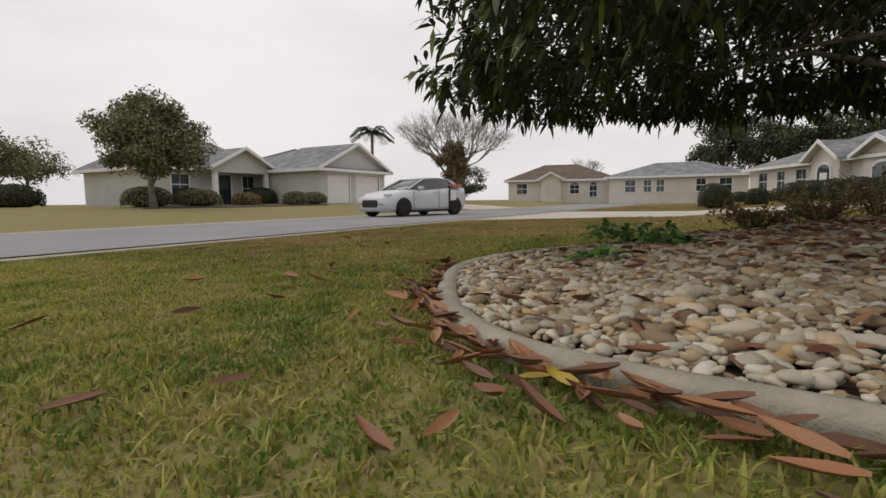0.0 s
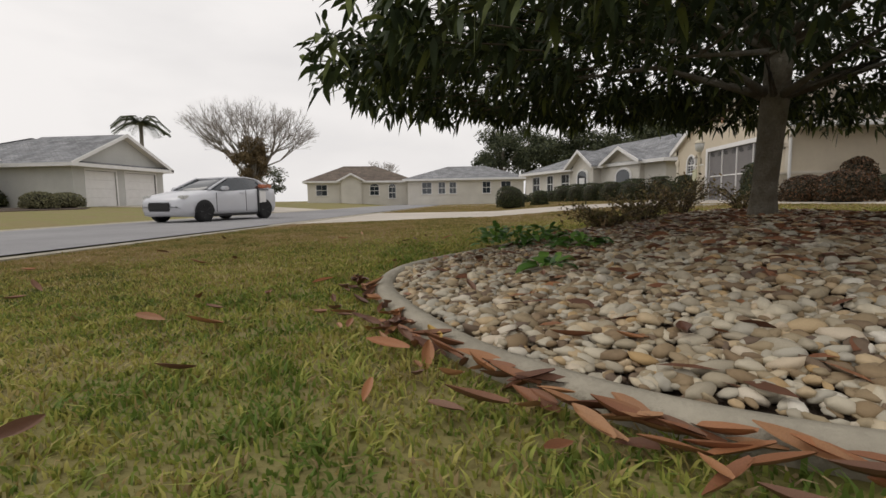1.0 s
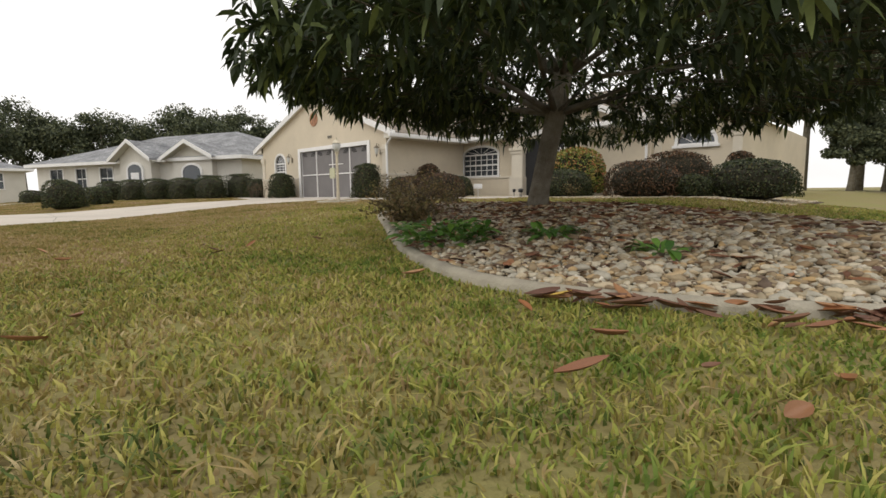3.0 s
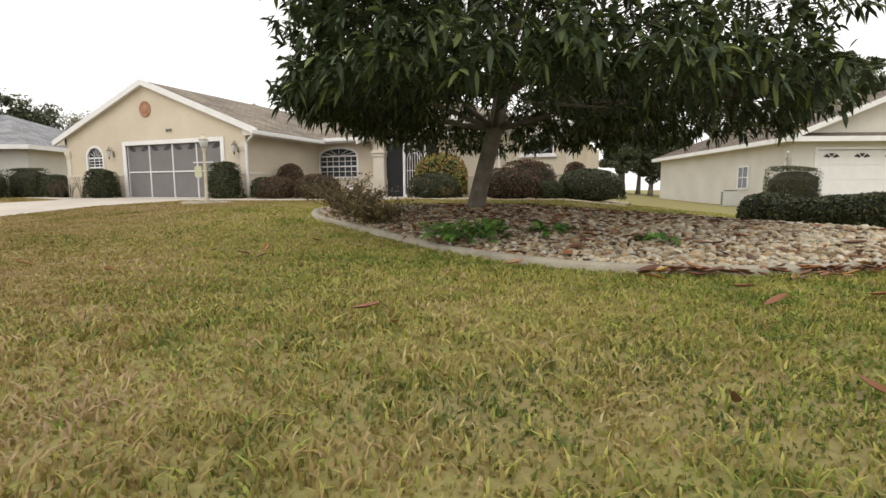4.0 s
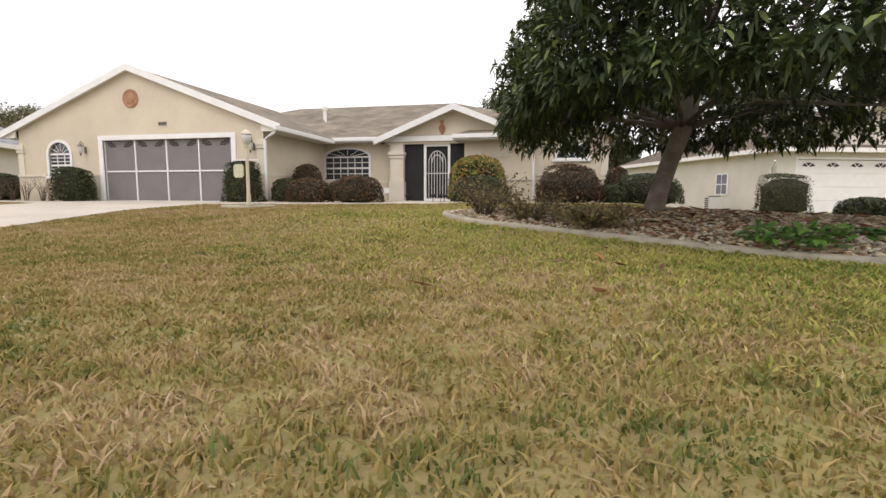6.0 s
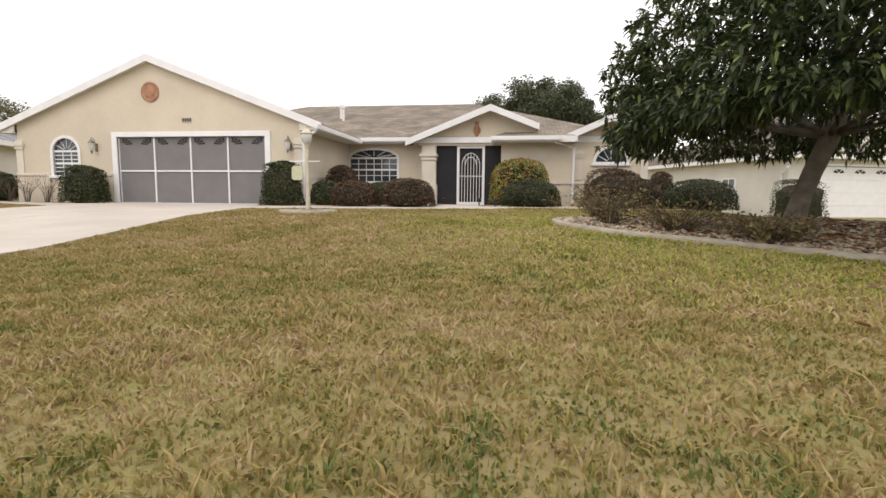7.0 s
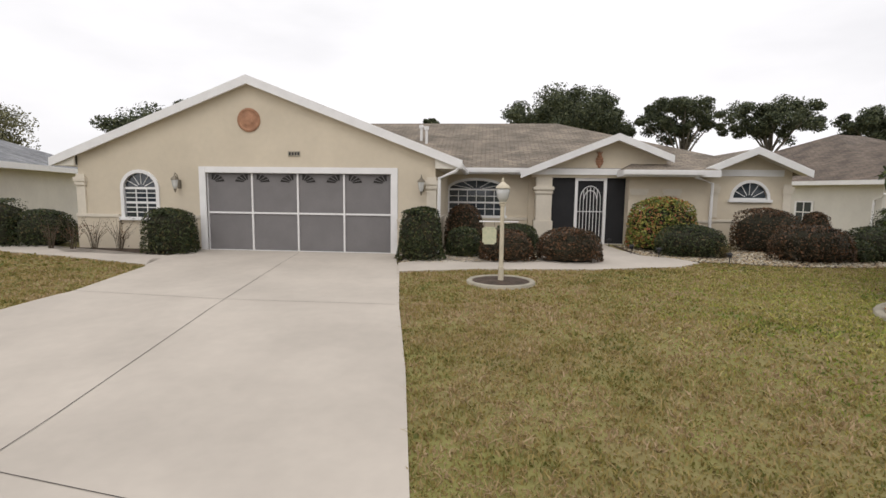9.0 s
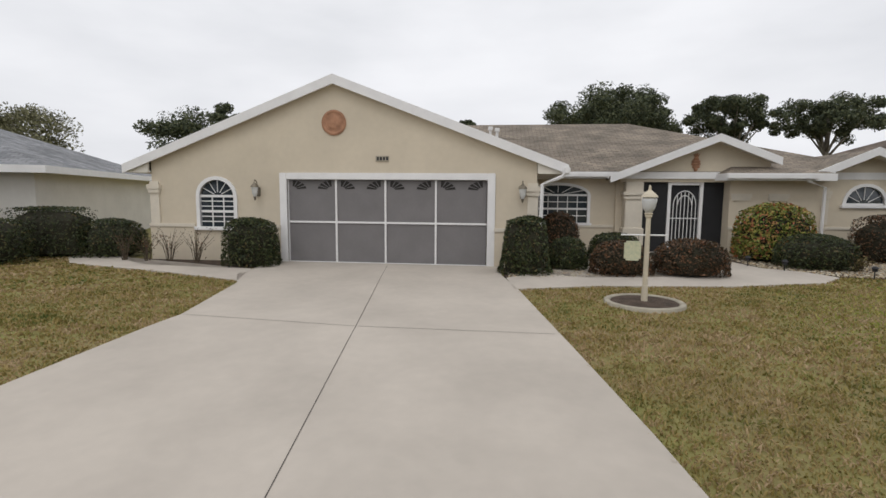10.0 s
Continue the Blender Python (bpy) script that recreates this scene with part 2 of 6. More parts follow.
# ---- building helpers ----
def link_mesh(name, bm, mat, smooth=False):
    me = bpy.data.meshes.new(name)
    bmesh.ops.recalc_face_normals(bm, faces=bm.faces[:])
    bm.to_mesh(me)
    bm.free()
    me.materials.append(mat)
    if smooth:
        for p in me.polygons:
            p.use_smooth = True
    return new(name, me)


def part(name, bm, mat, parent, label="", smooth=False, local=False):
    ob = link_mesh(name, bm, mat, smooth)
    ob.parent = parent
    if not local:
        ob.matrix_parent_inverse = parent.matrix_basis.inverted()
    if label:
        ob["label"] = label
    return ob


def box(bm, x0, x1, y0, y1, z0, z1, bevel=0.0):
    r = bmesh.ops.create_cube(bm, size=1.0, matrix=Matrix.Translation(((x0 + x1) / 2, (y0 + y1) / 2, (z0 + z1) / 2)) @ Matrix.Diagonal((x1 - x0, y1 - y0, z1 - z0, 1)))
    if bevel:
        es = {e for v in r["verts"] for e in v.link_edges}
        bmesh.ops.bevel(bm, geom=list(es), offset=bevel, segments=2, affect="EDGES")
    return bm


def boxes(*rows):
    bm = bmesh.new()
    for r in rows:
        box(bm, *r)
    return bm


def prism(bm, pts, y0, y1):
    """A polygon in x and z, extruded from y0 to y1."""
    a = [bm.verts.new((x, y0, z)) for x, z in pts]
    b = [bm.verts.new((x, y1, z)) for x, z in pts]
    k = len(pts)
    bm.faces.new(a)
    bm.faces.new(b[::-1])
    for i in range(k):
        bm.faces.new((a[i], b[i], b[(i + 1) % k], a[(i + 1) % k]))
    return bm


def slab(bm, pts, thick):
    """A flat roof or paving polygon in space with a thickness below it."""
    a = [bm.verts.new(p) for p in pts]
    b = [bm.verts.new((p[0], p[1], p[2] - thick)) for p in pts]
    k = len(pts)
    bm.faces.new(a)
    bm.faces.new(b[::-1])
    for i in range(k):
        bm.faces.new((a[i], b[i], b[(i + 1) % k], a[(i + 1) % k]))
    return bm


def roof_uv(ob):
    """Shingle rows run level: u along the eave, v up the slope."""
    me = ob.data
    uv = me.uv_layers.new(name="UVMap")
    for p in me.polygons:
        nrm = p.normal
        side = Vector((-nrm.y, nrm.x, 0))
        side = side.normalized() if side.length > 1e-4 else Vector((1, 0, 0))
        up = nrm.cross(side)
        for li in p.loop_indices:
            c = me.vertices[me.loops[li].vertex_index].co
            uv.data[li].uv = (c.dot(side), c.dot(up))
    return ob


def wall_cells(bm, a0, a1, z0, z1, d0, d1, holes, axis="x"):
    """A wall along x or y with rectangular openings cut through it."""
    us = sorted({a0, a1, *(h[0] for h in holes), *(h[1] for h in holes)})
    zs = sorted({z0, z1, *(h[2] for h in holes), *(h[3] for h in holes)})
    for u0, u1 in zip(us, us[1:]):
        for w0, w1 in zip(zs, zs[1:]):
            cu, cw = (u0 + u1) / 2, (w0 + w1) / 2
            if not any(h[0] < cu < h[1] and h[2] < cw < h[3] for h in holes):
                if axis == "x":
                    box(bm, u0, u1, d0, d1, w0, w1)
                else:
                    box(bm, d0, d1, u0, u1, w0, w1)
    return bm


def arch_points(x0, x1, spring, rise, n=12):
    c, r = (x0 + x1) / 2, (x1 - x0) / 2
    return [(c - r * math.cos(math.pi * i / n), spring + rise * math.sin(math.pi * i / n)) for i in range(n + 1)]


def spandrel(bm, x0, x1, spring, rise, top, y0, y1):
    """Fills the corners between an arch and the rectangle round it."""
    pts = arch_points(x0, x1, spring, rise)
    half = len(pts) // 2
    prism(bm, pts[:half + 1] + [(pts[half][0], top + 0.001), (x0, top + 0.001)], y0, y1)
    prism(bm, pts[half:] + [(x1, top + 0.001), (pts[half][0], top + 0.001)], y0, y1)
    return bm


def arch_band(bm, x0, x1, spring, rise, width, y0, y1):
    inner, outer = arch_points(x0, x1, spring, rise), arch_points(x0 - width, x1 + width, spring, rise + width)
    for i in range(len(inner) - 1):
        prism(bm, [inner[i], inner[i + 1], outer[i + 1], outer[i]], y0, y1)
    return bm


def tube(pts, radii, sides=8):
    """A tapered tube through points."""
    bm = bmesh.new()
    tube_into(bm, pts, radii, sides)
    return bm


def tube_into(bm, pts, radii, sides=8):
    rings = []
    pts = [Vector(p) for p in pts]
    for i, p in enumerate(pts):
        d = (pts[min(i + 1, len(pts) - 1)] - pts[max(i - 1, 0)]).normalized()
        a = d.orthogonal().normalized()
        b = d.cross(a)
        rings.append([bm.verts.new(p + radii[i] * (math.cos(2 * math.pi * k / sides) * a + math.sin(2 * math.pi * k / sides) * b)) for k in range(sides)])
    for r, s in zip(rings, rings[1:]):
        for k in range(sides):
            j = min(range(sides), key=lambda q: (s[q].co - r[0].co).length) if k == 0 else j
            bm.faces.new((r[k], r[(k + 1) % sides], s[(k + 1 + j) % sides], s[(k + j) % sides]))
    bm.faces.new(rings[0][::-1])
    bm.faces.new(rings[-1])


def lathe(profile, x, y, sides=16):
    """A turned form: rows of radius and height about an upright axis."""
    bm = bmesh.new()
    rings = [[bm.verts.new((x + r * math.cos(2 * math.pi * k / sides), y + r * math.sin(2 * math.pi * k / sides), z)) for k in range(sides)] for r, z in profile]
    for r, s in zip(rings, rings[1:]):
        for k in range(sides):
            bm.faces.new((r[k], r[(k + 1) % sides], s[(k + 1) % sides], s[k]))
    bm.faces.new(rings[0][::-1])
    bm.faces.new(rings[-1])
    return bm


def arrays_mesh(name, verts, faces, mat, smooth=False):
    """A mesh out of numpy arrays; all faces have the same number of corners."""
    me = bpy.data.meshes.new(name)
    k = faces.shape[1]
    me.vertices.add(len(verts))
    me.vertices.foreach_set("co", verts.astype(np.float32).ravel())
    me.loops.add(faces.size)
    me.loops.foreach_set("vertex_index", faces.astype(np.int32).ravel())
    me.polygons.add(len(faces))
    me.polygons.foreach_set("loop_start", np.arange(0, faces.size, k, dtype=np.int32))
    me.polygons.foreach_set("loop_total", np.full(len(faces), k, dtype=np.int32))
    if smooth:
        me.polygons.foreach_set("use_smooth", np.ones(len(faces), dtype=bool))
    me.update(calc_edges=True)
    me.validate()
    me.materials.append(mat)
    return me


def empty(name, label, category, group="", x=0.0, y=0.0, z=0.0, kind=""):
    e = new(name)
    e.empty_display_size = 0.2
    e.location = (x, y, z)
    return tagged(e, label, category, group, kind)


rng = np.random.default_rng(7)


def ground_z(x, y):
    """Lawns fall gently from the houses to the road and rise again beyond it."""
    x, y = np.asarray(x, float), np.asarray(y, float)
    near = np.interp(y, [-14.6, -9.0, -5.5, -1.5, 0.0], [-0.42, -0.36, -0.13, -0.02, 0.0])
    near = near - 0.1 * np.clip(x - 14.5, 0, 5) * np.clip((y + 7.0) / 4.0, 0, 1) * np.clip((60 - y) / 30, 0, 1)
    far = np.interp(-y, [21.2, 27.0, 33.0], [-0.4, -0.05, 0.1])
    road = -0.43
    z = np.where(y > -14.6, near, np.where(y < -21.2, far, road))
    return z


def gz(x, y):
    return float(ground_z(x, y))


# ---- ground, road, paving ----
def sheet(name, xs, ys, mat, label, lift=0.0, zfun=ground_z):
    X, Y = np.meshgrid(xs, ys)
    Z = zfun(X, Y) + lift
    v = np.stack([X.ravel(), Y.ravel(), Z.ravel()], 1)
    nx, ny = len(xs), len(ys)
    i = np.arange(nx * ny).reshape(ny, nx)
    f = np.stack([i[:-1, :-1].ravel(), i[:-1, 1:].ravel(), i[1:, 1:].ravel(), i[1:, :-1].ravel()], 1)
    ob = new(name, arrays_mesh(name, v, f, mat, True))
    return tagged(ob, label, "ground", kind="structure")


far_steps = [-600, -300, -150, -90, -60]
sheet("ground", np.array(far_steps + list(np.arange(-40, 41, 2.0)) + [60, 90, 150, 300, 600]),
      np.array(far_steps + list(np.arange(-45, -21.2, 2.0)) + [-21.2, -20.9, -14.9, -14.6] + list(np.arange(-14, 21, 1.0)) + [30, 45, 60, 90, 150, 300, 600]),
      SOIL, "winter lawn of green and straw coloured grass")


def road_z(x, y):
    return -0.4 + 0.05 * (1 - ((np.asarray(y) + 17.9) / 3.3) ** 2)


tagged(sheet("road", np.array([-120, -60, -30, 0, 30, 60, 120.0]), np.linspace(-20.75, -15.05, 9), ASPHALT, "pale worn asphalt residential road", 0.0, road_z), category="road")
for nm, ya, yb in (("kerb", -15.05, -14.55), ("kerb", -21.25, -20.75)):
    s = 1 if ya > -18 else -1
    bm = bmesh.new()
    prof = [(ya, -0.6), (ya, -0.415), (ya + 0.1, -0.41), (yb - 0.1, -0.37), (yb, -0.385), (yb, -0.6)] if s > 0 else [(ya, -0.6), (ya, -0.385), (ya + 0.1, -0.37), (yb - 0.1, -0.41), (yb, -0.415), (yb, -0.6)]
    xs = [-120, -40, -20, -8, 0, 10, 20, 40, 120]
    rings = [[bm.verts.new((x, y, z)) for y, z in prof] for x in xs]
    for r, q in zip(rings, rings[1:]):
        for k in range(len(prof) - 1):
            bm.faces.new((r[k], r[k + 1], q[k + 1], q[k]))
    tagged(link_mesh(nm, bm, KERB), "low rolled concrete kerb along the road", "kerb", kind="structure")


def paving(name, pts, label, mat=CONCRETE, lift=0.03, category="driveway"):
    bm = bmesh.new()
    vs = [bm.verts.new((x, y, 0)) for x, y in pts]
    bm.faces.new(vs)
    bmesh.ops.triangulate(bm, faces=bm.faces[:])
    bmesh.ops.subdivide_edges(bm, edges=bm.edges[:], cuts=7, use_grid_fill=True)
    for v in bm.verts:
        v.co.z = gz(v.co.x, v.co.y) + lift
    r = bmesh.ops.extrude_face_region(bm, geom=bm.faces[:])
    for v in r["geom"]:
        if isinstance(v, bmesh.types.BMVert):
            v.co.z -= 0.12
    return tagged(link_mesh(name, bm, mat), label, category, kind="structure")


paving("driveway", [(-2.75, -0.02), (2.75, -0.02), (2.8, -1.2), (3.13, -2.7), (3.6, -5.4), (4.05, -7.6), (4.4, -9.6), (4.55, -10.3), (5.5, -12.0), (7.2, -15.1), (-3.6, -15.1), (-2.4, -11.0), (-2.15, -7.4), (-1.9, -5.0), (-2.3, -2.7), (-2.75, -1.9)],
       "pale concrete driveway with saw-cut joints")


def joint(pts):
    bm = bmesh.new()
    for (xa, ya), (xb, yb) in zip(pts, pts[1:]):
        d = Vector((xb - xa, yb - ya, 0)).normalized()
        s = Vector((-d.y, d.x, 0)) * 0.004
        k = max(1, int(Vector((xb - xa, yb - ya, 0)).length / 0.5))
        for i in range(k):
            q = []
            for f in (i / k, (i + 1) / k):
                x, y = xa + (xb - xa) * f, ya + (yb - ya) * f
                q.append(Vector((x, y, gz(x, y) + 0.0345)))
            bm.faces.new([bm.verts.new(q[0] - s), bm.verts.new(q[1] - s), bm.verts.new(q[1] + s), bm.verts.new(q[0] + s)])
    return tagged(link_mesh("driveway_joint", bm, JOINT), "dark saw-cut joint in the concrete driveway", "joint", kind="structure")


joint([(0.12, -0.3), (0.84, -5.3), (1.26, -8.8), (1.6, -11.5), (1.9, -14.9)])
joint([(-1.88, -5.0), (0.84, -5.25), (3.5, -5.25)])
joint([(-2.3, -9.3), (1.6, -9.6), (4.45, -10.1)])
paving("garden_path", [(3.05, -2.55), (4.6, -2.05), (7.2, -1.75), (9.2, -1.1), (9.9, -0.4), (9.6, 0.3), (8.9, 0.8), (8.7, 2.0), (8.6, 3.8), (7.3, 3.8), (7.4, 2.0), (7.5, 0.3), (6.3, -0.85), (2.9, -1.5)], "curved pale concrete path to the entry", category="path")
paving("garden_path", [(-2.4, -2.5), (-2.8, -1.2), (-5.6, -1.05), (-7.2, 0.1), (-7.6, 1.6), (-8.5, 1.6), (-8.3, -0.2), (-7.4, -1.1), (-4.4, -1.85)], "narrow pale concrete path beside the house", category="path")
paving("planting_strip", [(2.85, -1.45), (6.2, -0.8), (7.3, 0.4), (7.2, 4.2), (3.65, 4.2), (3.65, 0.0), (2.85, 0.0)], "planting bed of pale gravel along the house", MULCH, 0.012, "bed")
paving("planting_strip", [(8.85, 0.9), (10.0, -0.2), (12.0, -0.7), (16.2, -0.3), (16.2, 3.5), (8.85, 3.5)], "planting bed of pale gravel along the house", MULCH, 0.012, "bed")
paving("planting_strip", [(-6.9, -0.9), (-2.85, -0.95), (-2.85, -0.03), (-6.9, -0.03)], "planting bed of dark mulch along the house", MULCH, 0.012, "bed")


# ---- houses ----
def window(parent, x0, x1, z0, z1, y, cols=3, rows=4, arch=0.0, border=0.09, face=-1, mat_border=WHITE):
    """A window in a wall that faces -y: frame, bars, glass and sill, set 4 cm proud of the wall."""
    w = new("window")
    w.parent = parent
    spring = z1 - arch
    g = bmesh.new()
    prism(g, [(x0, z0), (x1, z0)] + ([(x1, spring)] if arch else [(x1, z1), (x0, z1)]) + (arch_points(x0, x1, spring, arch)[::-1][1:-1] + [(x0, spring)] if arch else []), y + 0.05, y + 0.06)
    part("pane", g, GLASS, w)
    f = boxes((x0 - border, x0, y - 0.04, y + 0.08, z0, spring), (x1, x1 + border, y - 0.04, y + 0.08, z0, spring))
    if arch:
        arch_band(f, x0, x1, spring, arch, border, y - 0.04, y + 0.08)
    else:
        box(f, x0 - border, x1 + border, y - 0.04, y + 0.08, z1, z1 + border)
    part("window_frame", f, mat_border, w)
    part("window_sill", boxes((x0 - border - 0.05, x1 + border + 0.05, y - 0.09, y + 0.08, z0 - 0.09, z0, 0.012)), mat_border, w)
    for i in range(1, cols):
        x = x0 + (x1 - x0) * i / cols
        part("glazing_bar", boxes((x - 0.012, x + 0.012, y + 0.03, y + 0.05, z0, spring)), WHITE, w)
    for j in range(1, rows):
        z = z0 + (spring - z0) * j / rows
        t = 0.03 if rows % 2 == 0 and j == rows // 2 else 0.012
        part("glazing_bar", boxes((x0, x1, y + 0.028, y + 0.048, z - t, z + t)), WHITE, w)
    if arch:
        part("glazing_bar", boxes((x0, x1, y + 0.02, y + 0.05, spring - 0.03, spring + 0.03)), WHITE, w)
        c, r = (x0 + x1) / 2, (x1 - x0) / 2
        for k in range(1, 6):
            a = math.pi * k / 6
            s = 0.25
            p0, p1 = Vector((c - s * r * math.cos(a), y + 0.04, spring + s * arch * math.sin(a))), Vector((c - r * math.cos(a), y + 0.04, spring + arch * math.sin(a)))
            part("glazing_bar", tube([p0, p1], [0.011, 0.011], 5), WHITE, w)
    return w


def hip_roof(parent, x0, x1, y0, y1, z, top, run, mat, label):
    """A hipped roof over a rectangle; run is how far the ridge stands back from each end."""
    ym = (y0 + y1) / 2
    bm = bmesh.new()
    a, b, c, d, e, f = (x0, y0, z), (x1, y0, z), (x1, y1, z), (x0, y1, z), (x0 + run, ym, top), (x1 - run, ym, top)
    slab(bm, [a, b, f, e], 0.12)
    slab(bm, [c, d, e, f], 0.12)
    slab(bm, [b, c, f], 0.12)
    slab(bm, [d, a, e], 0.12)
    roof_uv(part("roof", bm, mat, parent, label))
    part("fascia", boxes((x0, x1, y0 - 0.02, y0 + 0.02, z - 0.2, z + 0.0), (x0, x1, y1 - 0.02, y1 + 0.02, z - 0.2, z), (x0 - 0.02, x0 + 0.02, y0, y1, z - 0.2, z), (x1 - 0.02, x1 + 0.02, y0, y1, z - 0.2, z)), WHITE, parent)
    part("soffit", boxes((x0 + 0.03, x1 - 0.03, y0 + 0.03, y1 - 0.03, z - 0.19, z - 0.17)), SOFFIT, parent)


def gable_front(parent, x0, x1, z, apex, y0, y1, mat_roof, wall_mat, wall_y, wall_x0, wall_x1, wall_z, cut=None):
    """A gable that faces -y: two roof slopes, white rake boards and the wall in the triangle."""
    xm = (x0 + x1) / 2
    sl = (apex - z) / (xm - x0)
    xr = x1 if cut is None else cut
    zr = apex - sl * (xr - xm)
    bm = bmesh.new()
    slab(bm, [(x0, y0, z), (xm, y0, apex), (xm, y1, apex), (x0, y1, z)], 0.1)
    slab(bm, [(xm, y0, apex), (xr, y0, zr), (xr, y1, zr), (xm, y1, apex)], 0.1)
    roof_uv(part("roof", bm, mat_roof, parent))
    f = bmesh.new()
    prism(f, [(x0 - 0.03, z + 0.03), (xm, apex + 0.05), (xm, apex - 0.17), (x0 - 0.03, z - 0.19)], y0 - 0.05, y0 - 0.004)
    prism(f, [(xm, apex + 0.05), (xr + 0.03, zr + 0.03), (xr + 0.03, zr - 0.19), (xm, apex - 0.17)], y0 - 0.05, y0 - 0.004)
    part("rake_board", f, WHITE, parent)
    w = bmesh.new()
    zt = lambda x: apex - 0.12 - sl * abs(x - xm)
    prism(w, [(wall_x0, wall_z), (wall_x1, wall_z), (wall_x1, zt(wall_x1)), (xm, zt(xm)), (wall_x0, zt(wall_x0))], wall_y, wall_y + 0.2)
    part("gable_wall", w, wall_mat, parent)
    s = bmesh.new()
    slab(s, [(x0, y0, z - 0.105), (xm, y0, apex - 0.105), (xm, wall_y, apex - 0.105), (x0, wall_y, z - 0.105)], 0.02)
    slab(s, [(xm, y0, apex - 0.105), (xr, y0, zr - 0.105), (xr, wall_y, zr - 0.105), (xm, wall_y, apex - 0.105)], 0.02)
    part("soffit", s, SOFFIT, parent)


house = empty("house", "cream stucco single storey house with shingle roof", "house")


def house_walls():
    bm = bmesh.new()
    # garage front and sides
    wall_cells(bm, -6.0, 3.57, -0.3, 2.2, 0.0, 0.2, [(-2.44, 2.44, -0.3, 2.04), (-4.72, -3.82, 0.86, 2.02)])
    spandrel(bm, -4.72, -3.82, 1.62, 0.4, 2.02, 0.0, 0.2)
    wall_cells(bm, 0.2, 14.0, -0.3, 2.3, -6.0, -5.8, [], "y")
    wall_cells(bm, 0.2, 4.3, -0.3, 2.3, 3.37, 3.57, [], "y")
    part("wall", bm, STUCCO, house)
    bm = bmesh.new()
    wall_cells(bm, 3.57, 6.25, -0.3, 2.3, 4.3, 4.5, [(3.62, 5.42, 0.86, 2.02)])
    spandrel(bm, 3.62, 5.42, 1.72, 0.3, 2.02, 4.3, 4.5)
    part("wall", bm, STUCCO, house)
    # entry porch
    part("wall", boxes((6.25, 9.3, 5.6, 5.8, -0.3, 2.6), (6.25, 6.45, 4.2, 5.6, -0.3, 2.3), (6.45, 9.3, 4.0, 4.2, 2.13, 2.5)), STUCCO, house)
    part("column", boxes((6.45, 6.96, 3.8, 4.25, -0.1, 2.13, 0.02), (6.39, 7.0, 3.74, 4.3, 0.0, 0.75, 0.02), (6.41, 6.99, 3.76, 4.28, 1.6, 1.72, 0.02), (6.37, 7.02, 3.72, 4.3, 1.72, 1.84, 0.02)), STUCCO_TRIM, house, "cream square entry column with banded capital")
    # right wing
    bm = bmesh.new()
    wall_cells(bm, 9.3, 11.85, -0.3, 2.3, 3.6, 3.8, [])
    part("wall", bm, STUCCO, house)
    bm = bmesh.new()
    wall_cells(bm, 11.85, 14.25, -0.3, 2.2, 3.85, 4.05, [(12.53, 13.56, 1.5, 2.02)])
    spandrel(bm, 12.53, 13.56, 1.52, 0.5, 2.02, 3.85, 4.05)
    part("wall", bm, STUCCO, house)
    part("wall", boxes((11.65, 11.85, 3.8, 4.05, -0.3, 2.3), (14.05, 14.25, 4.05, 14.0, -0.3, 2.3), (-6.0, 14.25, 14.0, 14.2, -0.3, 2.3), (9.3, 9.5, 3.8, 5.6, -0.3, 2.3)), STUCCO, house)
    # projecting base course and its cap
    rows = [(-6.06, -4.86, -0.05, 0.0, -0.3, 0.84), (-3.7, -2.62, -0.05, 0.0, -0.3, 0.84), (2.62, 3.62, -0.05, 0.0, -0.3, 0.84), (3.57, 3.62, 0.0, 4.25, -0.3, 0.84), (3.62, 6.2, 4.25, 4.3, -0.3, 0.72), (9.3, 11.85, 3.55, 3.6, -0.3, 0.76), (11.88, 14.3, 3.8, 3.85, -0.3, 0.78)]
    for a, b, c, d, e, f in rows:
        part("base_course", boxes((a, b, c, d, e, f)), STUCCO, house)
        part("base_cap", boxes((a - 0.015, b + 0.015, c - 0.03, d, f, f + 0.09, 0.012)), STUCCO_TRIM, house)
    # corner pilasters
    for x, y in ((-6.04, -0.04), (3.36, -0.04), (11.84, 3.81), (14.02, 3.81)):
        part("pilaster", boxes((x, x + 0.24, y, y + 0.06, 0.93, 1.98), (x - 0.03, x + 0.27, y - 0.035, y + 0.06, 1.68, 1.78, 0.01), (x - 0.05, x + 0.29, y - 0.055, y + 0.06, 1.78, 1.9, 0.01)), STUCCO_TRIM, house)
    for x in (9.35, 10.35):
        part("wall_band", boxes((x, x + 0.5, 3.56, 3.6, 1.6, 1.68), (x - 0.03, x + 0.53, 3.54, 3.6, 1.68, 1.8)), STUCCO_TRIM, house)


house_walls()
# roofs
gable_front(house, -6.62, 4.22, 2.36, 4.42, -0.14, 9.0, SHINGLE, STUCCO, 0.002, -6.0, 3.57, 2.2)
gable_front(house, 5.95, 11.85, 2.28, 3.44, 3.5, 9.0, SHINGLE, STUCCO, 3.9, 6.3, 10.5, 2.13, 10.55)
gable_front(house, 11.4, 14.55, 2.36, 3.04, 3.4, 9.0, SHINGLE, STUCCO, 3.852, 11.85, 14.25, 2.2)
hip_roof(house, -6.5, 14.0, 3.85, 15.5, 2.42, 4.62, 6.2, SHINGLE, "tan asphalt shingle roof")
hip_roof(house, 9.0, 11.8, 3.1, 8.5, 2.36, 3.1, 1.38, SHINGLE, "tan asphalt shingle roof")
part("soffit", boxes((3.58, 4.2, -0.12, 3.8, 2.19, 2.21)), SOFFIT, house)
part("soffit", boxes((-6.58, -6.02, -0.12, 9.0, 2.19, 2.21)), SOFFIT, house)
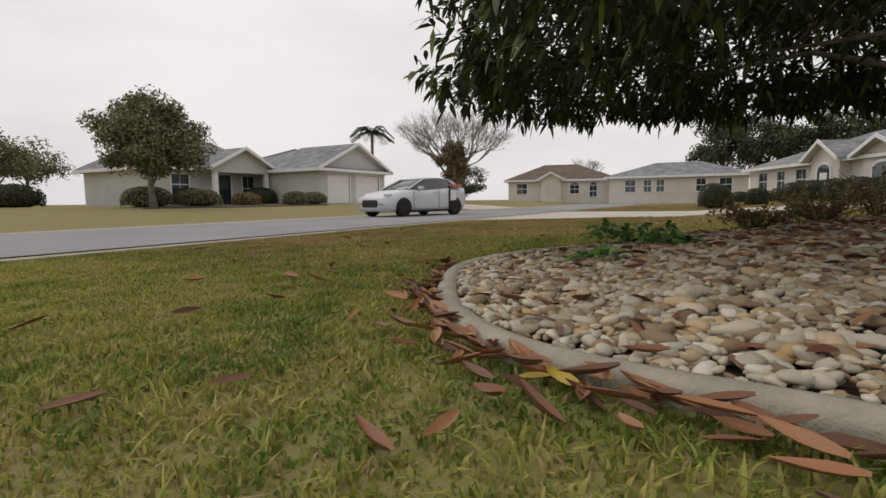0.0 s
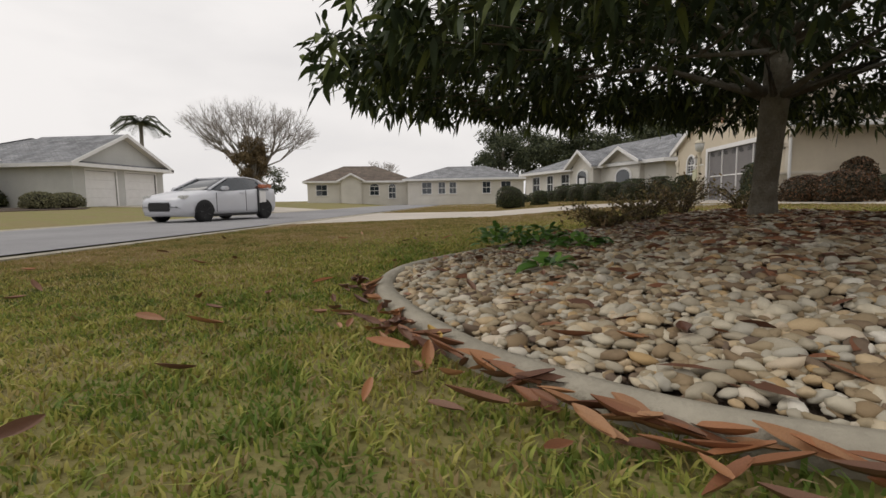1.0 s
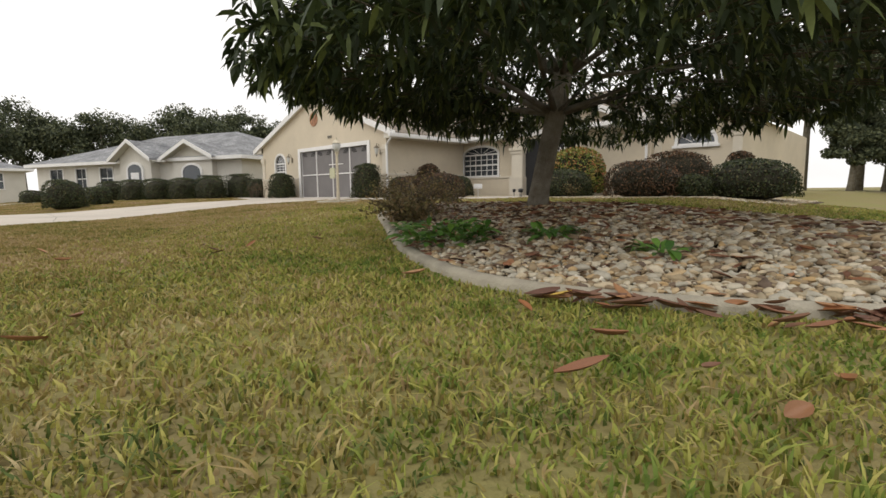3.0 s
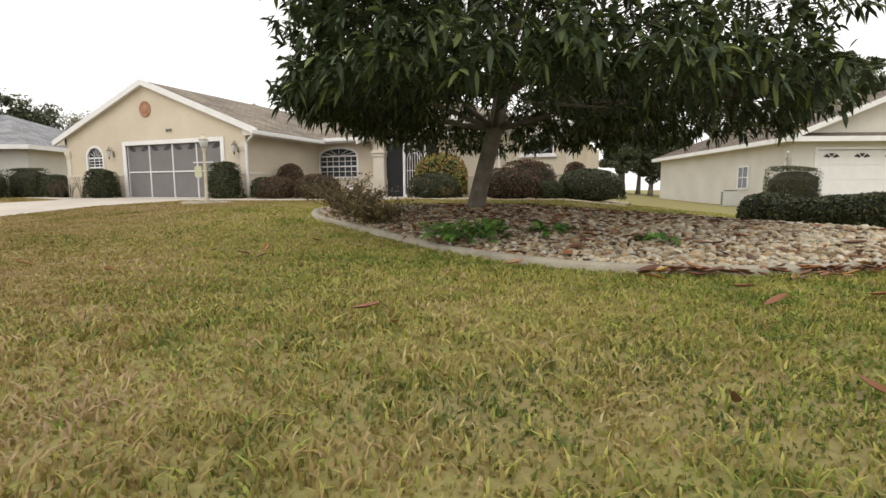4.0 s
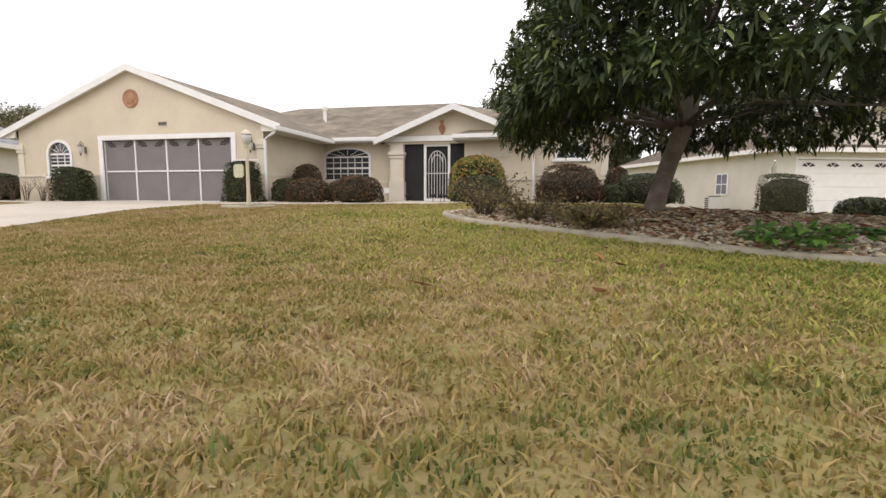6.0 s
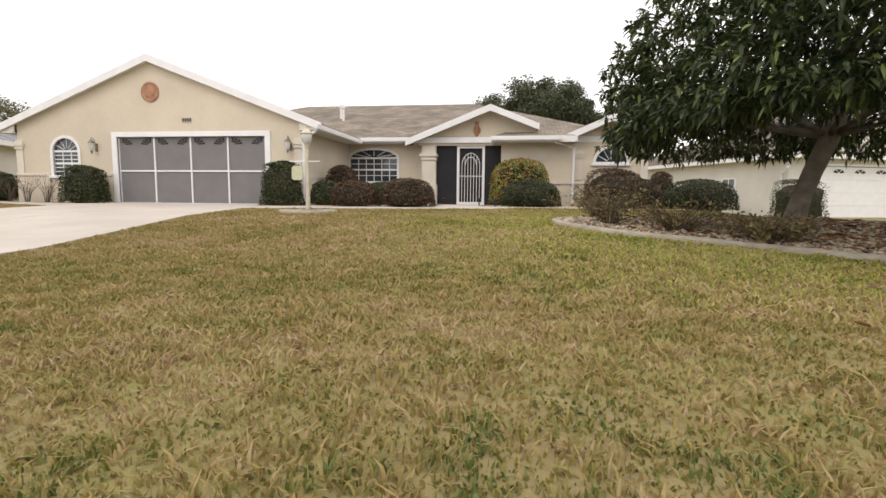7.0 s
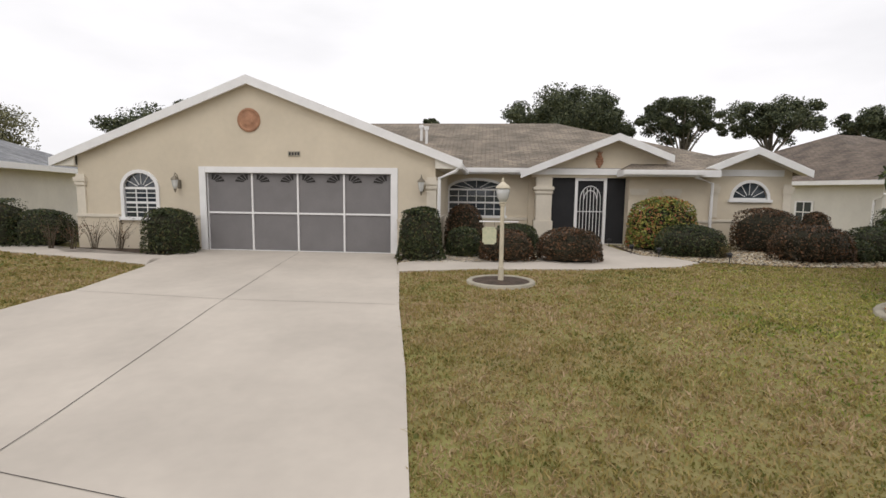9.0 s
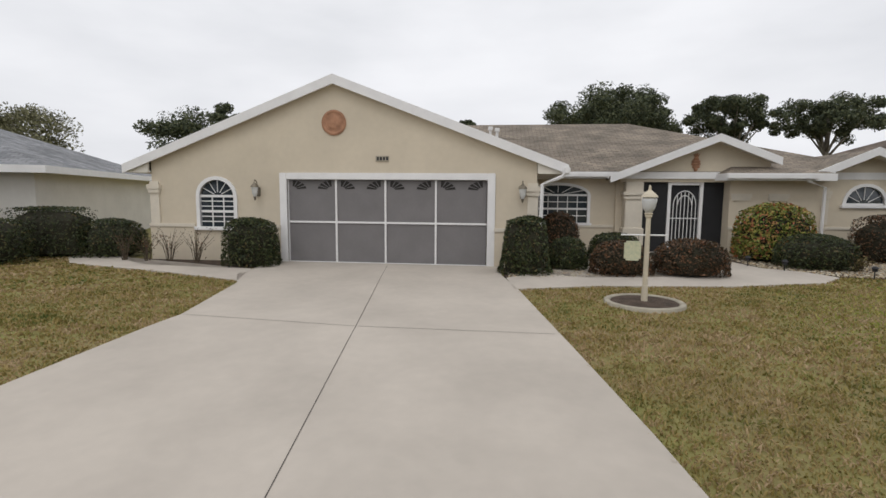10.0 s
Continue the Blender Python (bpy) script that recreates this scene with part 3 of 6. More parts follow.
for xa, xb in ((3.572, 4.2), (-6.002, -6.58)):
    part("eave_return", prism(bmesh.new(), [(xa, 2.2), (xb, 2.2), (xb, 2.26), (xa, 2.47)], -0.115, -0.06), SOFFIT, house)
# gutters, downspouts and vents
for row in ((3.6, 5.9, 3.72, 3.84, 2.26, 2.4, 0.02), (8.95, 11.3, 2.97, 3.08, 2.2, 2.35, 0.02), (4.14, 4.26, -0.4, 3.8, 2.18, 2.33, 0.02)):
    part("gutter", boxes(row), WHITE, house)
for pts in (((4.2, -0.3, 2.25), (4.1, -0.25, 2.12), (3.68, -0.08, 1.95), (3.66, -0.06, 0.1)), ((11.0, 3.05, 2.25), (11.1, 3.1, 2.15), (11.74, 3.46, 1.98), (11.76, 3.5, 0.1))):
    part("downspout", tube(pts, [0.045] * 4, 6), WHITE, house)
for x, y, z in ((2.3, 7.0, 3.85), (2.55, 6.6, 3.75)):
    part("roof_vent", lathe([(0.05, z - 0.4), (0.05, z + 0.22), (0.09, z + 0.22), (0.09, z + 0.34)], x, y, 10), WHITE, house)


def garage_screen():
    g = new("garage_screen_door")
    g.parent = house
    g["label"] = "grey mesh garage screen door in white frame"
    part("trim", boxes((-2.62, -2.44, -0.04, 0.1, 0.0, 2.2, 0.01), (2.44, 2.62, -0.04, 0.1, 0.0, 2.2, 0.01), (-2.44, 2.44, -0.04, 0.1, 2.04, 2.2, 0.01)), WHITE, g)
    for i in range(4):
        x0, x1 = -2.44 + 1.22 * i, -1.22 + 1.22 * i
        for z0, z1 in ((0.03, 1.0), (1.03, 2.03)):
            part("screen_panel", boxes((x0 + 0.02, x1 - 0.02, 0.07, 0.08, z0, z1)), SCREEN, g)
        part("rail", boxes((x0, x1, 0.04, 0.075, 0.99, 1.035)), WHITE, g)
        part("rail", boxes((x0, x1, 0.04, 0.075, 0.0, 0.04)), WHITE, g)
        part("stile", boxes((x0 - 0.022, x0 + 0.022, 0.035, 0.08, 0.0, 2.04)), WHITE, g)
        # fan lights of the door behind the mesh
        for s in (-1, 1):
            cx = (x0 + x1) / 2 + s * 0.08
            for k in range(4):
                a0, a1 = math.radians(6 + 22 * k), math.radians(6 + 22 * k + 16)
                bm = bmesh.new()
                pt = lambda r, a: (cx + s * (0.42 - 0.0) - s * r * math.cos(a), 1.8 + r * math.sin(a) * 0.62)
                prism(bm, [pt(0.12, a0), pt(0.36, a0), pt(0.36, a1), pt(0.12, a1)], 0.062, 0.068)
                part("fan_light", bm, DARK, g)


garage_screen()
window(house, -4.72, -3.82, 0.86, 2.02, 0.0, 3, 6, 0.4)
window(house, 3.62, 5.42, 0.86, 2.02, 4.3, 6, 4, 0.3)
window(house, 12.53, 13.56, 1.5, 2.02, 3.85, 1, 1, 0.5)


def entry():
    e = new("entry_screen_door")
    e.parent = house
    e["label"] = "white arched security screen door between dark screens"
    part("screen_panel", boxes((6.96, 7.78, 4.02, 4.03, 0.02, 2.13), (8.66, 9.3, 4.02, 4.03, 0.02, 2.13)), DARK_SCREEN, e)
    part("door_mesh", boxes((7.77, 8.67, 4.06, 4.07, 0.05, 2.05)), DARK_SCREEN, e)
    part("door_frame", boxes((7.71, 7.80, 3.97, 4.06, 0.0, 2.13), (8.62, 8.71, 3.97, 4.06, 0.0, 2.13), (7.80, 8.62, 3.97, 4.06, 2.04, 2.13), (7.80, 8.62, 3.98, 4.06, 0.0, 0.12)), WHITE, e)
    for k in range(7):
        x = 7.89 + 0.64 * k / 6
        t = (x - 8.21) / 0.32
        top = 1.45 + 0.42 * math.sqrt(max(0.0, 1 - t * t))
        part("bar", tube([(x, 4.01, 0.12), (x, 4.01, top if k in (0, 6) else top - 0.03)], [0.012, 0.012], 6), WHITE, e)
    for r, h in ((0.32, 0.42), (0.2, 0.28)):
        bm = tube([(8.21 - r * math.cos(math.pi * i / 12), 4.01, 1.45 + h * math.sin(math.pi * i / 12)) for i in range(13)], [0.014] * 13, 6)
        part("bar", bm, WHITE, e)
    part("bar", tube([(7.80, 4.01, 1.05), (8.62, 4.01, 1.05)], [0.014] * 2, 6), WHITE, e)
    part("threshold", boxes((6.96, 9.3, 3.85, 4.1, -0.05, 0.02)), CONCRETE, e)


entry()


def sconce(x):
    s = empty("wall_lantern", "aged metal wall lantern on cream stucco", "lantern", "wall lanterns", x, -0.02, 1.75)
    p = lambda bm, m, n, l="": part(n, bm, m, s, l)
    p(boxes((x - 0.05, x + 0.05, -0.03, 0.0, 1.62, 1.85, 0.01)), BRONZE, "back_plate")
    p(tube([(x, -0.02, 1.8), (x, -0.1, 1.98), (x, -0.18, 2.02), (x, -0.2, 1.95)], [0.014] * 4, 6), BRONZE, "arm")
    p(lathe([(0.03, 1.62), (0.06, 1.68), (0.085, 1.84), (0.05, 1.86)], x, -0.2, 8), LAMP_GLASS, "glass")
    p(lathe([(0.1, 1.845), (0.09, 1.88), (0.03, 1.94), (0.01, 1.98)], x, -0.2, 8), BRONZE, "cap")
    p(lathe([(0.008, 1.52), (0.03, 1.58), (0.035, 1.62)], x, -0.2, 8), BRONZE, "finial")


for xx in (-3.17, 3.24):
    sconce(xx)
medal = lathe([(0.3, 0.0), (0.3, 0.025), (0.26, 0.04), (0.22, 0.025), (0.17, 0.03), (0.12, 0.045), (0.03, 0.05)], 0, 0, 32)
bmesh.ops.transform(medal, matrix=pose(-1.23, 0.0, 3.38, 90), verts=medal.verts[:])
tagged(link_mesh("medallion", medal, TERRA), "round terracotta medallion on the garage gable", "ornament")
pine = bmesh.new()
for i in range(5):
    r = 0.14 * math.sin(math.pi * (i + 0.8) / 6)
    bmesh.ops.create_uvsphere(pine, u_segments=10, v_segments=6, radius=1, matrix=Matrix.Translation((8.42, 3.88, 2.5 + 0.075 * i)) @ Matrix.Diagonal((r, 0.06, 0.06, 1)))
for a in (-0.6, -0.2, 0.2, 0.6):
    tube_into(pine, [(8.42, 3.88, 2.82), (8.42 + 0.16 * math.sin(a), 3.86, 2.82 + 0.17 * math.cos(a))], [0.035, 0.008], 6)
tagged(link_mesh("pineapple_plaque", pine, TERRA), "terracotta pineapple plaque on the entry gable", "ornament")
plate = empty("number_plate", "small cream plate with dark bars on stucco", "plate", "", -0.06, 0, 2.55)
for nm, bm, m in (("plate_board", boxes((-0.22, 0.1, -0.02, 0.0, 2.47, 2.6, 0.005)), KERB), *[("number_bar", boxes((-0.19 + 0.075 * i, -0.14 + 0.075 * i, -0.024, -0.02, 2.5, 2.575)), BLACK) for i in range(4)]):
    part(nm, bm, m, plate)


# ---- plants ----
def frames_for(axis, up):
    side = np.cross(axis, up)
    side /= np.maximum(np.linalg.norm(side, axis=1, keepdims=True), 1e-6)
    nrm = np.cross(side, axis)
    return side, nrm


def leaf_mesh(name, base, axis, up, length, width, mat, droop=0.35):
    """Many narrow leaves, each of six corners, bent downwards towards the tip."""
    n = len(base)
    side, nrm = frames_for(axis, up)
    L, W = length[:, None], width[:, None]
    down = np.array([[0, 0, -1.0]])
    p1 = base + axis * L * 0.35 + down * L * droop * 0.08
    p2 = base + axis * L * 0.72 + down * L * droop * 0.45
    tip = base + axis * L + down * L * droop
    v = np.stack([base, p1 - side * W * 0.5, p1 + side * W * 0.5, p2 - side * W * 0.4, p2 + side * W * 0.4, tip], 1).reshape(-1, 3)
    t = np.array([[0, 1, 2], [1, 3, 4], [1, 4, 2], [3, 5, 4]])
    f = (np.arange(n)[:, None, None] * 6 + t[None]).reshape(-1, 3)
    return arrays_mesh(name, v, f, mat)


def unit(v):
    return v / np.maximum(np.linalg.norm(v, axis=1, keepdims=True), 1e-6)


def small_leaves(c, out, size, spread, r):
    """Small diamond leaves near points c, roughly facing the way out."""
    n = len(c)
    nrm = unit(out + r.normal(0, spread, (n, 3)))
    a = unit(np.cross(nrm, r.normal(0, 1, (n, 3))))
    b = np.cross(nrm, a)
    s = size * r.uniform(0.6, 1.3, (n, 1))
    v = np.stack([c - a * s, c + b * s * 0.45, c + a * s, c - b * s * 0.45], 1).reshape(-1, 3)
    f = np.arange(n * 4).reshape(n, 4)
    return v, f


def bump_field(d, r, k=9, amp=0.12):
    """Uneven radius over directions d."""
    dirs = unit(r.normal(0, 1, (k, 3)))
    w = r.uniform(-1, 1, k)
    return 1 + amp * (np.exp(4 * (d @ dirs.T - 1)) @ w)


def shrub(name, x, y, w, dpt, h, mat, label, n=2600, square=0.0, leaf=0.035, seed=1, group="clipped shrubs"):
    """A clipped shrub: a hull painted dark as its inner shade under a skin of small leaves, on short stems."""
    r = np.random.default_rng(seed)
    z0 = gz(x, y)
    n = int(n * 1.8)
    d = unit(r.normal(0, 1, (n, 3)))
    d[:, 2] = np.where(d[:, 2] < -0.75, -d[:, 2], d[:, 2])
    d = unit(d)
    p = d / np.maximum(np.abs(d).max(1, keepdims=True), 1e-6) * square + d * (1 - square)
    rad = bump_field(d, r) * r.uniform(0.9, 1.03, n)
    low = d[:, 2] < 0
    flat = np.hypot(d[:, 0], d[:, 1])
    p[low, :2] *= ((0.9 + 0.1 * flat) / np.maximum(flat, 0.25))[low, None]
    c = p * rad[:, None] * np.array([w / 2, dpt / 2, h * 0.6])
    c[:, 2] = np.where(low, c[:, 2] * 0.68, c[:, 2]) + h * 0.4
    c[:, 2] = np.maximum(c[:, 2], 0.03)
    v, f = small_leaves(c, d, leaf, 0.7, r)
    ob = new(name, arrays_mesh(name, v, f, mat))
    ob.location = (x, y, z0)
    tagged(ob, label, "shrub", group)
    # added solid hull; its near-black colour stands for shade between the inner leaves
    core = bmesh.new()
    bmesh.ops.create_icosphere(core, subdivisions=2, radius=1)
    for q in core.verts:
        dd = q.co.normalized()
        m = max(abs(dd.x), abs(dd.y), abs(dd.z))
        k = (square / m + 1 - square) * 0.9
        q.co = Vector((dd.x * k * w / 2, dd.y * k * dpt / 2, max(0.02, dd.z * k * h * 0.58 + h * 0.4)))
    co = link_mesh("shade_core", core, CORE)
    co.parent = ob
    st = bmesh.new()
    for k in range(3):
        a = 2 * math.pi * k / 3
        tube_into(st, [(0.05 * math.cos(a), 0.05 * math.sin(a), -0.06), (0.16 * w * math.cos(a), 0.16 * dpt * math.sin(a), h * 0.4)], [0.025, 0.012], 6)
    s2 = link_mesh("stem", st, TWIG)
    s2.parent = ob
    return ob


shrub("shrub", -3.05, -0.65, 1.2, 0.9, 1.15, HEDGE, "dark green rounded shrub beside the garage door", 3200, 0.45, seed=11)
shrub("shrub", -7.4, 0.35, 1.5, 1.2, 1.0, HEDGE, "dark green low rounded shrub at the house corner", 2800, 0.2, seed=12)
shrub("shrub", 3.3, -0.75, 1.0, 0.85, 1.3, HEDGE, "dark green tall shrub beside the garage door", 3200, 0.6, seed=13)
shrub("shrub", 4.3, 0.0, 0.9, 0.8, 0.75, HEDGE, "small dark green shrub in the planting bed", 1800, 0.2, seed=14)
shrub("shrub", 4.25, 1.5, 1.1, 0.9, 1.3, HEDGE_RED, "bronze red leaved shrub in the planting bed", 2200, 0.2, seed=15)
shrub("shrub", 5.4, -0.55, 1.25, 1.0, 0.75, HEDGE_RED, "low mounded dark shrub beside the path", 2200, 0.2, seed=16)
shrub("shrub", 5.7, 1.5, 1.3, 1.0, 0.8, HEDGE, "dark green shrub below the front window", 2000, 0.2, seed=26)
shrub("shrub", 6.85, -0.5, 1.45, 1.1, 0.8, HEDGE_RED, "low mounded dark shrub beside the path", 2600, 0.2, seed=17)
shrub("shrub", 9.95, 2.4, 1.9, 1.4, 1.5, HEDGE_MIX, "yellow, red and green croton shrub", 3600, 0.25, 0.05, seed=18)
shrub("shrub", 10.3, 1.1, 1.7, 1.3, 0.85, HEDGE, "low dark green shrub before the croton", 2600, 0.2, seed=19)
shrub("shrub", 13.0, 2.6, 1.9, 1.2, 1.25, HEDGE_RED, "dark red brown shrub below the arched window", 2600, 0.35, seed=20)
shrub("shrub", 12.9, 0.5, 1.8, 1.3, 0.95, HEDGE_RED, "low dark reddish shrub in the bed", 2600, 0.2, seed=21)
shrub("shrub", 15.1, 1.2, 1.9, 1.5, 0.95, HEDGE, "low dark green shrub at the house corner", 2800, 0.2, seed=22)
shrub("shrub", 14.05, 0.55, 0.8, 0.7, 0.55, HEDGE, "small round dark shrub in the bed", 1400, 0.1, seed=23)
shrub("shrub", 14.45, 2.9, 0.8, 0.8, 1.25, HEDGE_RED, "narrow reddish shrub at the house corner", 1500, 0.2, seed=24)
shrub("shrub", 21.9, 9.4, 1.75, 1.5, 1.6, HEDGE, "tall square clipped shrub beside a garage", 3000, 0.75, seed=27)
for i, (hx, hy) in enumerate(((18.9, -2.0), (19.25, -2.75), (19.6, -3.5), (20.0, -4.2), (20.5, -4.8), (21.1, -5.3))):
    shrub("shrub", hx, hy, 1.05, 1.0, 0.68, HEDGE, "low rounded green hedge shrub in a row", 2200, 0.3, seed=30 + i, group="low hedge row")
shrub("shrub", -5.6, -8.2, 1.5, 1.4, 1.15, HEDGE, "round dark green ball shrub beside the driveway", 3000, 0.25, seed=40)
for i in range(5):
    shrub("shrub", -9.6 - 1.9 * i, -1.3 - 0.7 * i, 2.1, 1.3, 1.15, HEDGE, "dark green clipped hedge before the neighbouring house", 2400, 0.6, seed=50 + i, group="neighbour hedge")
for i in range(2):
    shrub("shrub", -9.0 - 2.0 * i, 0.1 - 0.75 * i, 2.15, 0.9, 1.3, HEDGE, "dark green box hedge at the neighbouring house", 3000, 0.85, seed=57 + i, group="neighbour hedge")


def twiggy(name, x, y, w, h, mat, label, n, leaf, seed, twigs=26):
    """A loose, half bare shrub: thin stems from one root and sparse leaves on them."""
    r = np.random.default_rng(seed)
    st = bmesh.new()
    pts = []
    for k in range(twigs):
        a, s = r.uniform(0, 2 * math.pi), r.uniform(0.25, 0.5) * w
        top = Vector((math.cos(a) * s, math.sin(a) * s, h * r.uniform(0.6, 1.05)))
        mid = Vector((top.x * 0.35, top.y * 0.35, top.z * 0.55))
        tube_into(st, [(0.04 * math.cos(a), 0.04 * math.sin(a), -0.05), mid, top], [0.008, 0.006, 0.002], 4)
        for _ in range(max(1, n // twigs)):
            t = r.uniform(0.3, 1.0)
            q = mid * (2 - 2 * t) + top * (2 * t - 1) if t > 0.5 else mid * 2 * t
            pts.append(np.array(q) + r.normal(0, 0.05, 3))
    pts = np.array(pts)
    pts[:, 2] = np.maximum(pts[:, 2], 0.02)
    v, f = small_leaves(pts, unit(r.normal(0, 1, pts.shape)), leaf, 0.6, r)
    ob = new(name, arrays_mesh(name, v, f, mat))
    ob.location = (x, y, gz(x, y))
    s2 = link_mesh("stem", st, TWIG)
    s2.parent = ob
    return tagged(ob, label, "shrub", "loose shrubs")


twiggy("loose_shrub", 11.3, -5.9, 1.5, 0.7, DRY, "thin reddish brown half bare shrub in the stone bed", 900, 0.03, 61, 60)
twiggy("loose_shrub", 12.1, -6.7, 1.6, 0.5, DRY, "thin brown half bare shrub in the stone bed", 900, 0.03, 62, 60)
twiggy("loose_shrub", 11.3, -4.9, 1.2, 0.5, DRY, "thin brown half bare shrub in the stone bed", 600, 0.03, 63, 34)
twiggy("loose_shrub", 12.9, -7.4, 1.5, 0.38, DRY, "low spreading tan shrub in the stone bed", 1100, 0.035, 64, 50)
for i, hx in enumerate((-4.6, -5.3, -5.9, -6.5)):
    twiggy("rose_bush", hx, -0.45, 0.9, 0.85, HEDGE_RED, "thin bare rose bush against the house wall", 130, 0.025, 70 + i, 16)
twiggy("loose_shrub", 10.9, 0.6, 0.7, 0.4, DRY, "small dry plant beside the path", 250, 0.03, 79, 20)


def fern(x, y, w, h, n, seed):
    """A low clump of arching broad leaves."""
    r = np.random.default_rng(seed)
    a = r.uniform(0, 2 * math.pi, n)
    rad = np.sqrt(r.uniform(0, 1, n)) * w * 0.38
    base = np.stack([np.cos(a) * rad, np.sin(a) * rad, r.uniform(0.02, h * 0.55, n)], 1)
    ax = unit(np.stack([np.cos(a) + r.normal(0, 0.5, n), np.sin(a) + r.normal(0, 0.5, n), r.uniform(0.3, 1.2, n)], 1))
    up = np.tile([[0, 0, 1.0]], (n, 1)) + r.normal(0, 0.2, (n, 3))
    ob = new("ground_fern", leaf_mesh("ground_fern", base, ax, up, r.uniform(0.12, 0.23, n), r.uniform(0.045, 0.08, n), WEED, 0.5))
    ob.location = (x, y, bed_z(x, y))
    return tagged(ob, "bright green leafy fern clump in the stones", "fern", "ferns")


# ---- stone bed ----
BED = [(19.2, -7.0), (19.13, -7.75), (18.85, -8.42), (18.3, -8.95), (17.6, -9.36), (16.8, -9.66), (15.95, -9.65), (15.1, -9.28), (14.2, -8.72), (13.3, -8.08), (12.3, -7.35), (11.3, -6.6), (10.65, -5.7), (10.6, -4.9), (11.4, -4.2), (13.2, -3.9), (15.4, -3.9), (17.2, -4.5), (18.5, -5.6)]


def smooth_ring(pts, k=6):
    out = []
    n = len(pts)
    for i in range(n):
        p0, p1, p2, p3 = (np.array(pts[(i + j) % n]) for j in (-1, 0, 1, 2))
        for s in range(k):
            t = s / k
            out.append(0.5 * (2 * p1 + (p2 - p0) * t + (2 * p0 - 5 * p1 + 4 * p2 - p3) * t * t + (3 * p1 - p0 - 3 * p2 + p3) * t ** 3))
    return np.array(out)


RING = smooth_ring(BED)


def inside(x, y, ring=RING):
    x, y = np.asarray(x, float), np.asarray(y, float)
    c = np.zeros(x.shape, bool)
    n = len(ring)
    for i in range(n):
        (xa, ya), (xb, yb) = ring[i], ring[(i + 1) % n]
        hit = ((ya > y) != (yb > y)) & (x < (xb - xa) * (y - ya) / (yb - ya + 1e-12) + xa)
        c ^= hit
    return c


def edge_dist(x, y, ring=RING):
    p = np.stack([np.asarray(x, float), np.asarray(y, float)], -1)
    d = np.full(p.shape[:-1], 1e9)
    for q in ring:
        d = np.minimum(d, np.hypot(p[..., 0] - q[0], p[..., 1] - q[1]))
    return d


def bed_z(x, y):
    return float(ground_z(x, y) + 0.03 + 0.13 * min(1.0, float(edge_dist(np.array(x), np.array(y))) / 2.5))


def stone_bed():
    bm = bmesh.new()
    rings = []
    c = RING.mean(0)
    for f in (1.0, 0.96, 0.9, 0.82, 0.72, 0.6, 0.45, 0.25):
        q = c + (RING - c) * f
        d = edge_dist(q[:, 0], q[:, 1]) * (f < 1)
        z = ground_z(q[:, 0], q[:, 1]) + 0.015 + 0.13 * np.minimum(1, d / 2.5)
        rings.append([bm.verts.new((*p, h)) for p, h in zip(q, z)])
    for r, s in zip(rings, rings[1:]):
        for k in range(len(r)):
            bm.faces.new((r[k], r[(k + 1) % len(r)], s[(k + 1) % len(r)], s[k]))
    bm.faces.new(rings[-1])
    tagged(link_mesh("bed_soil", bm, MULCH, True), "dark soil mound under the stone bed", "bed", kind="structure")
    # poured kerb, rounded on top
    bm = bmesh.new()
    prof = [(-0.06, -0.08), (-0.065, 0.035), (-0.05, 0.06), (0.0, 0.07), (0.05, 0.06), (0.065, 0.035), (0.06, -0.08)]
    n = len(RING)
    rr = []
    for i in range(n):
        d = RING[(i + 1) % n] - RING[i - 1]
        d = d / np.linalg.norm(d)
        s = np.array([-d[1], d[0]])
        z = float(ground_z(*RING[i]))
        rr.append([bm.verts.new((*(RING[i] + s * o), z + h)) for o, h in prof])
    for i in range(n):
        for k in range(len(prof) - 1):
            bm.faces.new((rr[i][k], rr[i][k + 1], rr[(i + 1) % n][k + 1], rr[(i + 1) % n][k]))
    tagged(link_mesh("bed_kerb", bm, KERB, True), "rounded pale concrete edging round the stone bed", "edging", kind="structure")


stone_bed()
for fx, fy, fw, fh, fn, fs in ((14.75, -8.7, 1.1, 0.38, 210, 81), (15.6, -8.2, 0.45, 0.14, 55, 82), (16.7, -8.6, 0.3, 0.1, 26, 83)):
    fern(fx, fy, fw, fh, fn, fs)


def stone_shape(seed, cuts=1):
    """One water-worn stone, about one unit across."""
    r = np.random.default_rng(seed)
    bm = bmesh.new()
    bmesh.ops.create_icosphere(bm, subdivisions=cuts, radius=0.5)
    sx, sy, sz = r.uniform(1.0, 1.4), r.uniform(0.65, 0.95), r.uniform(0.38, 0.65)
    for v in bm.verts:
        v.co *= 1 + (r.uniform(-0.2, 0.2) if cuts == 1 else 0.34 * noise.noise(v.co * 2.6 + Vector((seed * 3.1, 0, 0))))
        v.co.x *= sx
        v.co.y *= sy
        v.co.z *= sz
    return bm


SHAPES = []
for sd in range(18):
    b = stone_shape(sd, 1 + sd // 9)
    b.verts.ensure_lookup_table()
    SHAPES.append((np.array([v.co[:] for v in b.verts]), np.array([[v.index for v in f.verts] for f in b.faces])))
    b.free()

# ---- the tree in the bed ----
TX, TY = 13.95, -5.92


